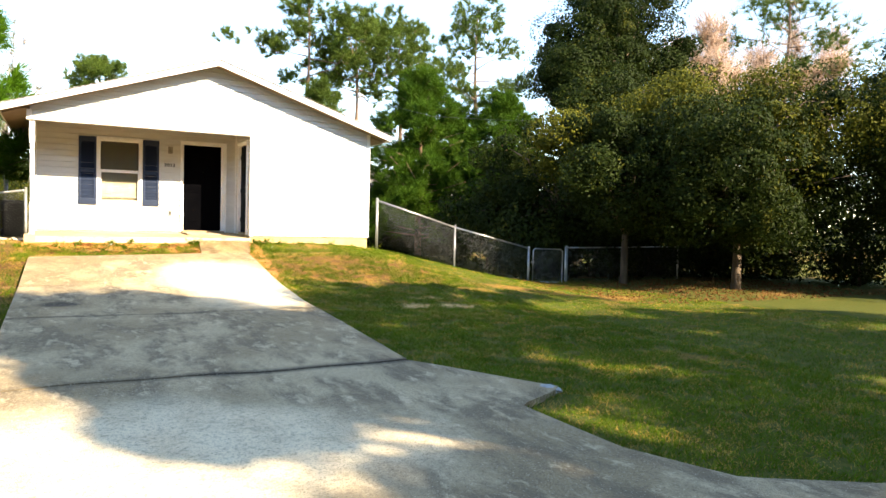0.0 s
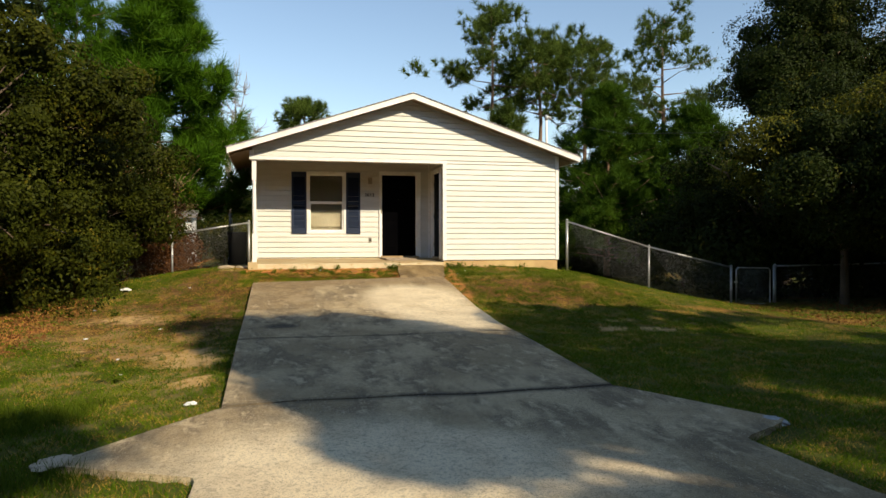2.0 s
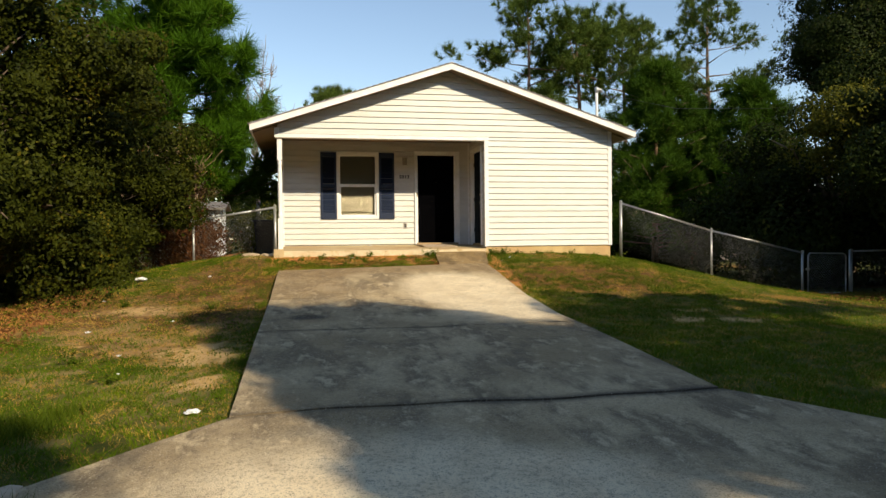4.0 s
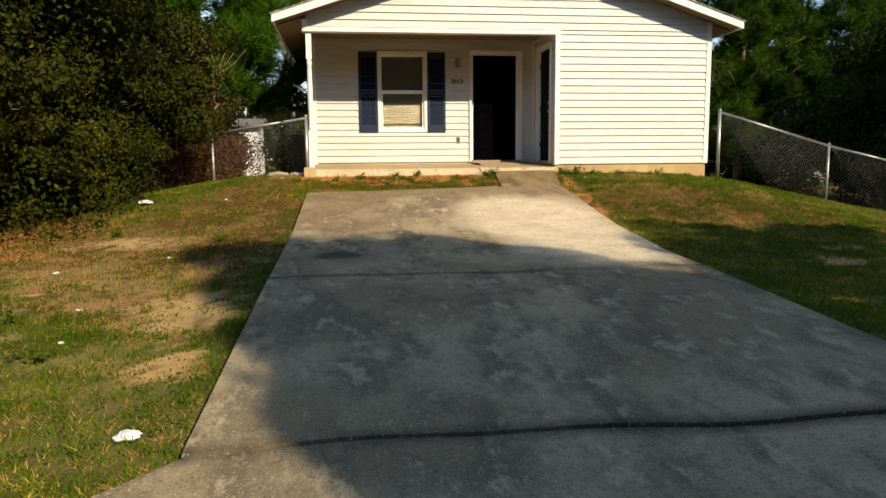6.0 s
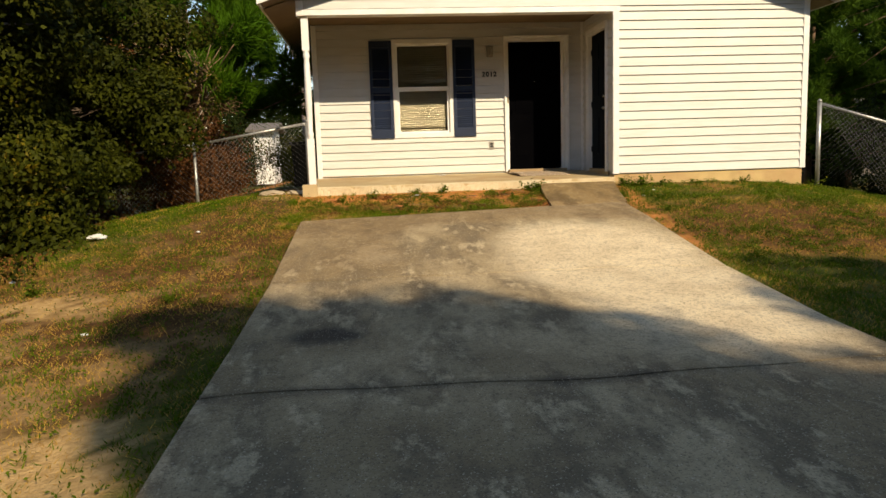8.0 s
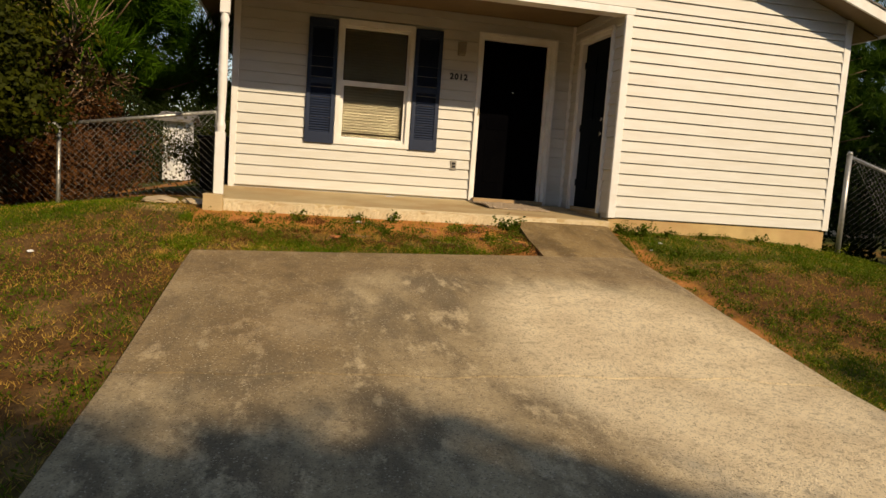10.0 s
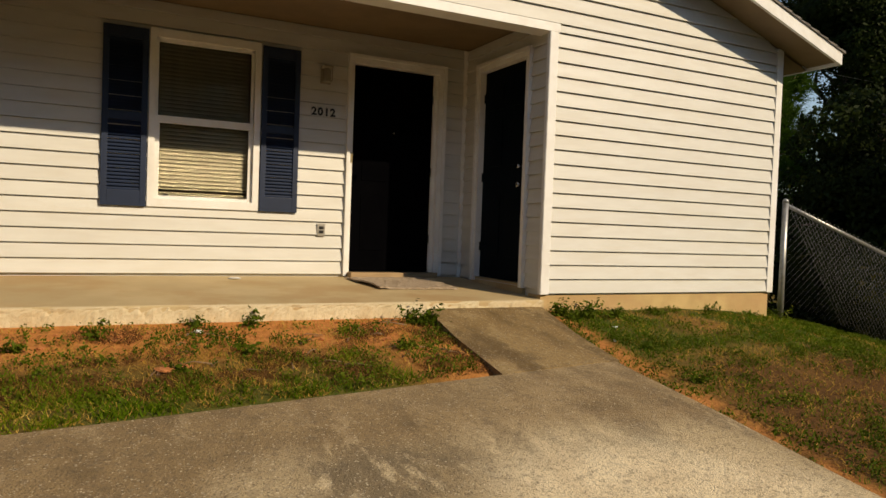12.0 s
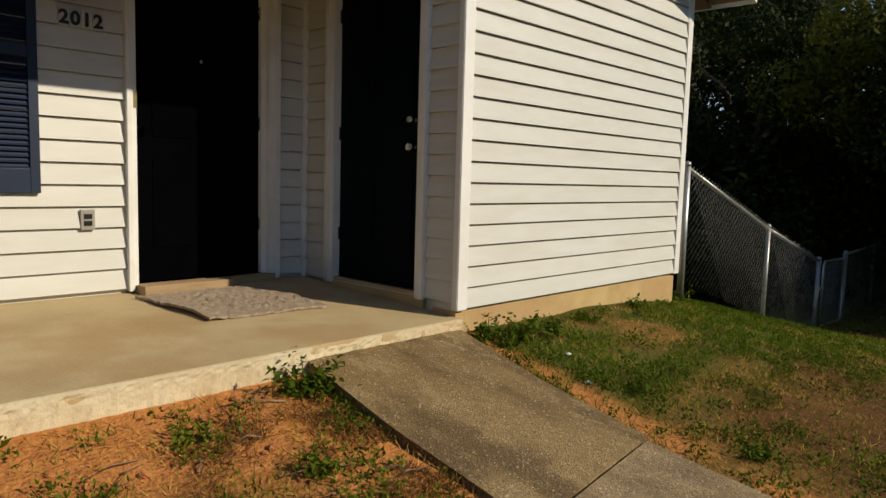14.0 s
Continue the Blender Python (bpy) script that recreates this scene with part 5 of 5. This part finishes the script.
broadleaf("background_shrub", gpos(-6.6, 15.8), [((-6.6, 15.8, 2.2), (1.6, 1.2, 2.2)), ((-5.6, 16.6, 2.8), (1.2, 1.0, 1.6))], L_DARK, "dark shrub behind the fence", 57, clumps=700, leaves=34, spread=0.22, ln=0.09, wd=0.045, trunk=0.08, category="shrub")

for i, (x, y, rx, rz, m, label) in enumerate(((-3.0, 15.3, 0.55, 0.55, L_RUST, "rust-red dead brush low behind the fence"), (-3.6, 18.9, 0.5, 0.75, L_SHRUB, "olive brush in the back yard"), (-1.95, 21.5, 0.45, 0.6, L_GOLD, "yellow-green sapling in the back yard"), (-5.6, 26.0, 1.5, 1.3, L_RUST, "rusty brush in the back yard"), (-1.7, 31.0, 1.1, 1.0, L_GOLD, "sunlit brush at the end of the back yard"), (-7.6, 36.0, 2.2, 1.8, L_DARK, "dark brush beside the white shed"), (-2.2, 43.0, 1.6, 1.9, L_DARK, "dark brush behind the back yard"), (-5.0, 44.0, 2.4, 2.6, L_DARK, "dark trees behind the white shed"))):
    g = gz(x, y)
    broadleaf("yard_brush", (x, y, g), [((x, y, g + rz), (rx, rx * 0.7, rz)), ((x + 0.4 * rx, y + 0.2, g + rz * 0.7), (rx * 0.7, rx * 0.6, rz * 0.7))], m, label, 150 + i, clumps=int(160 + 140 * rx), leaves=24, spread=0.12 + 0.06 * rx, ln=0.06 + 0.03 * rx, wd=0.028 + 0.014 * rx, trunk=0.03, category="shrub")

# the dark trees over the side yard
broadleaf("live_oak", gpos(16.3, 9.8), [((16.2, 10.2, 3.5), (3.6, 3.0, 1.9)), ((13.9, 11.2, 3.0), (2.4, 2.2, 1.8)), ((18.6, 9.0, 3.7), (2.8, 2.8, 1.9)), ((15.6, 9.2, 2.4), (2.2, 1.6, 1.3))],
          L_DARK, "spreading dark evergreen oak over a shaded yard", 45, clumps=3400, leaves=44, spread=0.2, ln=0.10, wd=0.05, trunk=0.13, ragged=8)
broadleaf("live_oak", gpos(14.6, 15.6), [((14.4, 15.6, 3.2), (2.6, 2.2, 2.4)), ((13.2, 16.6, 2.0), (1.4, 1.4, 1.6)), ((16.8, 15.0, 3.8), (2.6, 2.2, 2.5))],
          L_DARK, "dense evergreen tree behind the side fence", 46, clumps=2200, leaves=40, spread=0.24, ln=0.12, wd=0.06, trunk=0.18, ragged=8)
# sunlight on the dark crowns, put into the leaf colour of an added tree
broadleaf("sunlit_tree_tops", gpos(14.4, 12.2), [((13.2, 12.8, 4.0), (1.6, 1.4, 0.9)), ((15.6, 11.4, 4.7), (2.0, 1.6, 0.8)), ((17.6, 10.2, 5.0), (1.6, 1.5, 0.8)), ((16.0, 8.3, 3.6), (1.5, 0.8, 1.1)), ((18.4, 7.4, 4.4), (1.4, 0.8, 1.0))],
          L_GOLD, "sunlit tops of the dark trees, added as separate yellow-green foliage", 47, clumps=1100, leaves=40, spread=0.2, ln=0.10, wd=0.05, trunk=0.12, ragged=6)
broadleaf("tall_oak", gpos(19.2, 20.5), [((20.2, 20.5, 9.2), (2.6, 2.6, 2.8)), ((18.9, 20.0, 7.2), (1.9, 2.0, 1.7)), ((21.0, 20.2, 11.6), (2.0, 2.2, 2.2)), ((22.9, 20.4, 8.4), (2.0, 2.0, 2.3))],
          L_DARK, "tall dark-green oak with a ragged crown", 48, clumps=3300, leaves=44, spread=0.26, ln=0.12, wd=0.06, trunk=0.28, ragged=8)
for i, (x, y, h, s) in enumerate(((26.6, 21.5, 11.6, 3.4), (31.2, 22.5, 13.4, 3.8), (36.4, 23.0, 14.2, 3.8))):
    bare_tree("budding_tree", (x, y, 0), h, s, "leafless tree with a haze of pinkish-tan buds", 64 + i, twigs=5200, material=M_BUD, r0=0.17)
pine("tall_pine", (33.0, 21.0, 0.3), 14.0, 3.0, 0.5, "tall pine beyond the side yard", 76, L_PINE, tufts=620, per=22, length=0.45, width=0.03, r0=0.2)
broadleaf("live_oak", gpos(22.5, 6.0), [((22.0, 6.5, 4.6), (3.6, 3.4, 2.8)), ((24.5, 4.5, 5.0), (3.4, 3.2, 2.4)), ((20.6, 5.4, 2.6), (2.0, 2.0, 1.6))],
          L_DARK, "broad dark oak at the edge of the yard", 49, clumps=3600, leaves=44, spread=0.26, ln=0.11, wd=0.055, trunk=0.25, ragged=8)

# woods that close the distance
rng = np.random.default_rng(90)
wa = rng.uniform(0, math.tau, 900)
wr = rng.uniform(44, 66, 900)
wc = np.stack([6 + wr * np.cos(wa), 8 + wr * np.sin(wa), rng.uniform(0.2, 1.0, 900) ** 1.3 * (4.2 + 2.6 * vnoise(wa * 6, wa * 0, 1.0, 8))], -1)
wp = np.repeat(wc, 55, axis=0) + rng.normal(size=(900 * 55, 3)) * np.array([1.3, 1.3, 0.9])
wp = wp[wp[:, 2] > 0]
woods = tagged(new("distant_woods", leaf_mesh("distant_woods", wp, rng, 0.6, 0.34, 0.2)), "far belt of mixed dark woods", "woods", kind="stuff")
woods.data.materials.append(L_DARK)

# street trees behind the walk, known by the shade they throw over the drive
def street_tree(at, crowns, seed, label):
    """A street tree; crowns are given by the middle of the shade that each throws, its half width and half length, at 8 m up."""
    h = 8.0
    bl = [((x + 0.5 / 0.675 * h, y - h / 0.675, h), (w, l * 0.62, l * 0.5)) for x, y, w, l in crowns]
    broadleaf("street_oak", at, bl, L_DARK, label, seed, clumps=200 * len(crowns), leaves=24, spread=0.15, ln=0.15, wd=0.085, trunk=0.11, inner=True, fork_at=0.68)


street_tree(gpos(8.3, -10.0), [(0.35, 7.0, 1.25, 1.15), (-1.35, 7.8, 0.5, 0.5), (-0.85, 6.6, 0.2, 0.7), (0.75, 2.5, 0.5, 0.6), (0.85, 1.5, 0.4, 0.5), (-0.2, 3.8, 0.3, 0.5), (-0.1, 4.9, 0.4, 0.6), (1.4, 4.8, 1.4, 1.4), (0.1, 5.2, 0.5, 0.9), (1.6, 3.5, 1.0, 0.6), (0.3, 3.9, 0.7, 0.5), (2.2, 5.9, 0.7, 0.5)], 91, "street oak that shades the driveway")
street_tree(gpos(9.8, -10.8), [(2.8, 4.4, 1.2, 1.6), (3.0, 2.3, 0.8, 0.8), (1.7, 2.4, 0.8, 0.8), (1.4, 1.5, 0.55, 0.55), (2.6, -0.6, 1.0, 0.6)], 96, "street oak that shades the side of the driveway")
street_tree(gpos(11.6, -9.8), [(4.1, 8.9, 0.5, 0.5), (5.1, 8.8, 0.8, 0.45), (5.4, 5.8, 2.2, 2.2), (6.2, 8.3, 2.1, 0.9), (4.6, 2.4, 1.7, 1.7), (4.2, 7.2, 1.0, 0.9), (7.6, 4.2, 1.6, 1.2), (5.4, 0.2, 1.4, 0.9), (7.6, 1.7, 1.6, 0.9), (4.2, -1.2, 1.2, 0.7), (6.6, -0.9, 1.4, 0.7), (6.3, 3.2, 1.4, 1.0)], 92, "street oak that shades the lawn")
street_tree(gpos(16.0, -9.4), [(8.6, 2.7, 1.9, 1.2), (9.8, 0.3, 1.8, 0.8), (9.2, 5.2, 1.8, 1.1), (10.2, 2.2, 1.8, 1.0), (8.6, 8.6, 1.6, 0.6), (12.0, 4.8, 1.8, 1.2)], 93, "street oak beyond the road")
street_tree(gpos(3.4, -9.8), [(-2.6, 2.2, 0.9, 0.6), (-4.2, 2.8, 0.9, 0.7)], 94, "slender street oak beyond the road")
# unseen woods across the street, dense to keep sky light off the porch
rng = np.random.default_rng(95)
wx = rng.uniform(-55, 60, 2200)
wc = np.stack([wx, rng.uniform(-29, -22, 2200), rng.uniform(0.05, 1, 2200) * (11.5 + 3.0 * vnoise(wx, wx * 0, 0.25, 9))], -1)
wp = np.repeat(wc, 50, axis=0) + rng.normal(size=(2200 * 50, 3)) * np.array([1.2, 1.0, 0.8])
wp = wp[wp[:, 2] > 0]
sky_block = tagged(new("roadside_woods", leaf_mesh("roadside_woods", wp, rng, 0.55, 0.3, 0.2)), "unseen belt of dark woods added to block sky light from the porch", "woods", kind="stuff")
sky_block.data.materials.append(L_DARK)
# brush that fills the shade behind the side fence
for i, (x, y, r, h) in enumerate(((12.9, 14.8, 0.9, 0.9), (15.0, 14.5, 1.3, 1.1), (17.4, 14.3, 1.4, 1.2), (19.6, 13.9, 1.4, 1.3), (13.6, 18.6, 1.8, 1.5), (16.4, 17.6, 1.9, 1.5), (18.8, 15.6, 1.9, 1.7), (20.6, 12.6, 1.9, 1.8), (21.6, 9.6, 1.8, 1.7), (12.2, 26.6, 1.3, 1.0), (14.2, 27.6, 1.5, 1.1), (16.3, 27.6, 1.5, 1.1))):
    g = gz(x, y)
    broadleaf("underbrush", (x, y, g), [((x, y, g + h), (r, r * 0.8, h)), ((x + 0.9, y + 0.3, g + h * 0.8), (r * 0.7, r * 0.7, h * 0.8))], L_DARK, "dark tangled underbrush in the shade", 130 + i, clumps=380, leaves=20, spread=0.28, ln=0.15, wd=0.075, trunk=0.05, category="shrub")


# ---------------------------------------------------------------- grass, weeds, litter
def scatter(rng, n, x0, x1, y0, y1):
    x, y = rng.uniform(x0, x1, n), rng.uniform(y0, y1, n)
    free = (under_drive(x, y) < 0.02) & (y > -1.3) & ~((x > WL - 0.05) & (x < WR) & (y > 12.66)) & (under_drive(x + 0.05, y) + under_drive(x - 0.05, y) < 1.0)
    return x[free], y[free]


def blades(name, x, y, rng, h, w, material, label, lean=0.55):
    """Upright blades of grass: narrow triangles bent a little over."""
    n = len(x)
    z = ground_z(x, y)
    ang = rng.uniform(0, math.tau, n)
    hh = h * rng.uniform(0.45, 1.3, n)
    b = np.stack([x, y, z - 0.004], -1)
    s = np.stack([np.cos(ang), np.sin(ang), 0 * ang], -1) * w * 0.5
    t = np.stack([rng.normal(size=n) * lean, rng.normal(size=n) * lean, np.ones(n)], -1) * hh[:, None]
    co = np.stack([b - s, b + s, b + t], axis=1)
    ob = tagged(new(name, raw_mesh(name, co, n, 3)), label, "grass", kind="stuff")
    ob.data.materials.append(material)
    return ob


rng = np.random.default_rng(100)
for name, count, material, label, h, w in (("lawn_grass", 560000, L_GRASS, "short uneven green lawn grass", 0.045, 0.008), ("dry_grass", 430000, L_DRY, "short straw-coloured dead grass", 0.03, 0.007)):
    X, Y = [], []
    for x0, x1, y0, y1, share in ((-6.0, 0.0, -1.0, 13.8, 0.40), (-1.0, 3.2, 10.7, 12.7, 0.12), (3.0, 7.5, -1.2, 12.9, 0.33), (7.5, 13.0, -1.0, 13.2, 0.15)):
        x, y = scatter(rng, int(count * share), x0, x1, y0, y1)
        cl, sa, de, gr = masks(x, y)
        fleck = fbm(x, y, 5.0, 41)
        want = np.clip(gr * 1.3, 0, 1) * smooth(0.54, 0.66, 0.65 * fleck + 0.35 * fbm(x, y, 16.0, 43) + 0.17 * gr) if material is L_GRASS else np.clip(0.2 + 0.1 * de + 0.7 * smooth(0.48, 0.62, fbm(x, y, 3.5, 47)), 0, 1) * (1 - 0.45 * cl) * (1 - 0.8 * sa)
        k = rng.uniform(size=len(x)) < want
        X.append(x[k]), Y.append(y[k])
    blades(name, np.concatenate(X), np.concatenate(Y), rng, h, w, material, label, 0.7 if material is L_GRASS else 1.0)
# low leafy clover in tufts
for x0, x1, y0, y1, n in ((3.2, 7.6, 8.6, 12.9, 90000), (-5.0, -0.8, 3.0, 12.5, 80000), (-0.8, 2.6, 10.9, 12.6, 26000)):
    x, y = scatter(rng, n, x0, x1, y0, y1)
    k = rng.uniform(size=len(x)) < smooth(0.50, 0.62, 0.35 * fbm(x, y, 2.4, 57) + 0.65 * fbm(x, y, 9.0, 58)) * (1 - masks(x, y)[1])
    x, y = x[k], y[k]
    at = np.stack([x, y, ground_z(x, y) + rng.uniform(0.004, 0.055, len(x))], -1)
    ob = tagged(new("clover", leaf_mesh("clover", at, rng, 0.024, 0.012, 0.9)), "low leafy clover tufts in the thin lawn", "clover", kind="stuff")
    ob.data.materials.append(L_WEED)
# withered stems on the bare clay by the porch
x, y = scatter(rng, 110000, -0.75, 2.6, 11.0, 12.60)
k = rng.uniform(size=len(x)) < 0.5 * smooth(11.2, 11.6, y) * smooth(12.66, 12.3, y + 0.5 * fbm(x, y, 2.0, 56) - 0.25) * smooth(0.42, 0.58, fbm(x, y, 3.0, 55))
blades("withered_stems", x[k], y[k], rng, 0.035, 0.006, L_LITTER, "brown withered grass on orange clay", 1.6)
# taller rough grass by the street, on the shaded side of the shrubs
x, y = scatter(rng, 110000, -6.0, -1.2, 0.8, 5.2)
k = rng.uniform(size=len(x)) < smooth(0.42, 0.6, fbm(x, y, 0.9, 51)) * smooth(-1.2, -2.2, x) * smooth(0.8, 1.8, y) * smooth(5.2, 4.0, y + 0.8 * (fbm(x, y, 1.5, 52) - 0.5)) * smooth(-6.0, -4.8, x)
blades("tall_grass", x[k], y[k], rng, 0.11, 0.009, L_WEED, "taller rank green grass", 0.5)
# overhanging fringe along the concrete
x, y = scatter(rng, 160000, -1.2, 3.9, -0.5, 12.7)
d = np.minimum(np.abs(x - drive_left(y)), np.abs(x - drive_right(y)))
k = (d < 0.14) & (rng.uniform(size=len(x)) < 0.5 * smooth(0.4, 0.6, fbm(x, y, 2.2, 61)))
blades("edge_grass", x[k], y[k], rng, 0.06, 0.006, L_GRASS, "grass fringe along the concrete edge", 0.8)


def weed(at, size, n, seed, label, material=None):
    rng = np.random.default_rng(seed)
    w = thing("weed", at, label, "weed", group="weeds by the house")
    P, O = [], []
    for i in range(max(4, n // 18)):
        d = Vector(unit(rng.normal(size=(1, 3)))[0] * np.array([1, 1, 0.4])) + Vector((0, 0, 0.5))
        e = Vector(at) + d * size * rng.uniform(0.5, 1.0)
        e.z = max(e.z, at[2] + 0.03)
        part("stalk", tube(bmesh.new(), [Vector(at), Vector(at).lerp(e, 0.5) + Vector((0, 0, 0.1 * size)), e], [0.004, 0.003, 0.0015], 4), L_WEED, w)
        for q in rng.uniform(0.3, 1.05, 26):
            P.append(Vector(at).lerp(e, q) + Vector(rng.normal(size=3) * 0.13 * size))
            O.append(d)
    part("foliage", leaf_mesh("foliage", np.array(P), rng, 0.03 + 0.07 * size, 0.014 + 0.035 * size, 0.6, np.array(O) * 0.3), material or L_WEED, w)
    return w


for i, (x, y, s, n) in enumerate(((2.36, 12.52, 0.20, 260), (2.5, 12.38, 0.13, 120), (2.58, 12.15, 0.10, 60), (3.72, 12.58, 0.17, 200), (3.82, 12.45, 0.13, 120), (3.95, 12.5, 0.20, 140), (4.2, 12.45, 0.16, 90), (1.08, 12.58, 0.16, 40), (0.72, 12.6, 0.12, 60), (0.1, 12.4, 0.14, 60), (0.95, 12.0, 0.12, 60),
                                  (1.75, 12.35, 0.10, 50), (-0.3, 12.2, 0.12, 50), (4.8, 12.55, 0.12, 60), (5.5, 12.6, 0.13, 60), (6.1, 12.6, 0.16, 70), (6.7, 12.8, 0.2, 90), (2.0, 11.9, 0.12, 60), (0.5, 11.7, 0.12, 60), (-2.0, 4.6, 0.16, 80),
                                  (-2.6, 5.6, 0.14, 70), (-1.6, 8.6, 0.12, 50), (-2.9, 9.0, 0.16, 70), (3.7, 11.0, 0.12, 60), (3.9, 11.7, 0.12, 60), (-3.2, 12.0, 0.18, 80), (-1.6, 13.2, 0.16, 70))):
    weed((x, y, gz(x, y)), s, n, 200 + i, "small leafy green weed" if s < 0.17 else "bushy leafy weed against the concrete")

# sticks, litter and loose bits
rng = np.random.default_rng(300)
for i in range(26):
    x, y = rng.uniform(0.4, 2.3), rng.uniform(11.6, 12.62)
    a, L = rng.uniform(0, math.pi), rng.uniform(0.08, 0.34)
    p, q = (x - L / 2 * math.cos(a), y - L / 2 * math.sin(a) * 0.5), (x + L / 2 * math.cos(a), y + L / 2 * math.sin(a) * 0.5)
    q = (q[0], min(q[1], 12.66))
    bm = tube(bmesh.new(), [(*p, gz(*p) + 0.008), ((p[0] + q[0]) / 2, (p[1] + q[1]) / 2 + 0.01, gz((p[0] + q[0]) / 2, (p[1] + q[1]) / 2) + 0.022), (*q, gz(*q) + 0.008)], [0.005, 0.004, 0.002], 5)
    tagged(part("twig", bm, M_STICK, None), "dry brown twig lying on the bare clay", "twig", "twigs on the clay")


def crumpled(name, at, size, seed, material, label, category, flat=0.35):
    rng = np.random.default_rng(seed)
    bm = bmesh.new()
    bmesh.ops.create_icosphere(bm, subdivisions=3, radius=size)
    off = rng.uniform(0, 50)
    for v in bm.verts:
        d = v.co / size
        k = 0.55 + 0.9 * float(fbm(d.x + 0.7 * d.z + off, d.y - 0.6 * d.z, 1.5, seed)) + 0.07 * float(rng.normal())
        v.co = Vector((v.co.x, v.co.y, v.co.z * flat)) * k + Vector(at)
        v.co.z = max(v.co.z, at[2] - 0.01)
    return tagged(part(name, bm, material, None), label, category)


rng2 = np.random.default_rng(401)
for i in range(60):
    x, y = rng2.uniform(-0.6, 2.35), rng2.uniform(11.9, 12.62)
    s = rng2.uniform(0.006, 0.022)
    tagged(crumpled("clay_clod", (x, y, gz(x, y) + s * 0.25), s, 400 + i, M_CLAYBIT, "small orange clay clod by the porch", "clod", 0.6), group="clods by the porch")
x, y = -1.05, 3.2
crumpled("paper_scrap", (x, y, gz(x, y) + 0.025), 0.055, 310, M_PAPER, "crumpled white paper scrap on the grass", "litter")
for i, (x, y, s) in enumerate(((-3.1, 11.2, 0.10), (-2.2, 5.9, 0.025), (-2.9, 7.3, 0.03), (-2.0, 7.9, 0.025), (-1.9, 11.0, 0.025), (-3.3, 9.6, 0.03), (-2.0, 5.0, 0.02), (-3.4, 11.5, 0.06), (3.75, 11.9, 0.02), (4.0, 12.2, 0.02), (0.72, 12.46, 0.03), (0.66, 12.42, 0.015))):
    crumpled("paper_scrap", (x, y, gz(x, y) + s * 0.4), s, 320 + i, M_PAPER, "small white scrap of litter on the lawn", "litter")
for i, (x, y, s) in enumerate(((-1.35, 13.2, 0.2), (-1.0, 13.35, 0.14), (0.47, 11.72, 0.06), (0.56, 11.74, 0.045))):
    crumpled("clay_clod" if i > 1 else "sand_mound", (x, y, gz(x, y) + 0.02), s, 340 + i, M_CLAYBIT if i > 1 else M_STONE, "orange clay clod on the grass" if i > 1 else "pale sandy mound beside the fence", "clod" if i > 1 else "mound", 0.28)
for x0, y0, x1, y1, n, label in ((-4.9, 6.2, -3.4, 13.6, 2600, "brown leaf litter under the shrubs"), (10.5, 7.5, 20.0, 13.0, 5000, "brown leaf litter under the oak")):
    x, y = rng.uniform(x0, x1, n), rng.uniform(y0, y1, n)
    at = np.stack([x, y, ground_z(x, y) + rng.uniform(0.005, 0.03, n)], -1)
    ob = tagged(new("leaf_litter", leaf_mesh("leaf_litter", at, rng, 0.07, 0.035, 0.0)), label, "leaves", kind="stuff")
    ob.data.materials.append(L_LITTER)
crumpled("paint_flake", (1.24, 14.12, 1.152), 0.05, 330, M_PAPER, "white scrap lying on the porch slab", "litter", 0.15)
# broken concrete at the ends of the apron
for i, (x, y, s) in enumerate(((-1.78, 1.74, 0.13), (-1.5, 1.64, 0.10), (3.9, 1.66, 0.14), (3.66, 1.76, 0.12))):
    crumpled("concrete_lump", (x, y, gz(x, y) + 0.06), s, 350 + i, M_STONE if x < 0 else M_STEEL, "pale broken lump at the driveway flare", "rubble", 0.3)
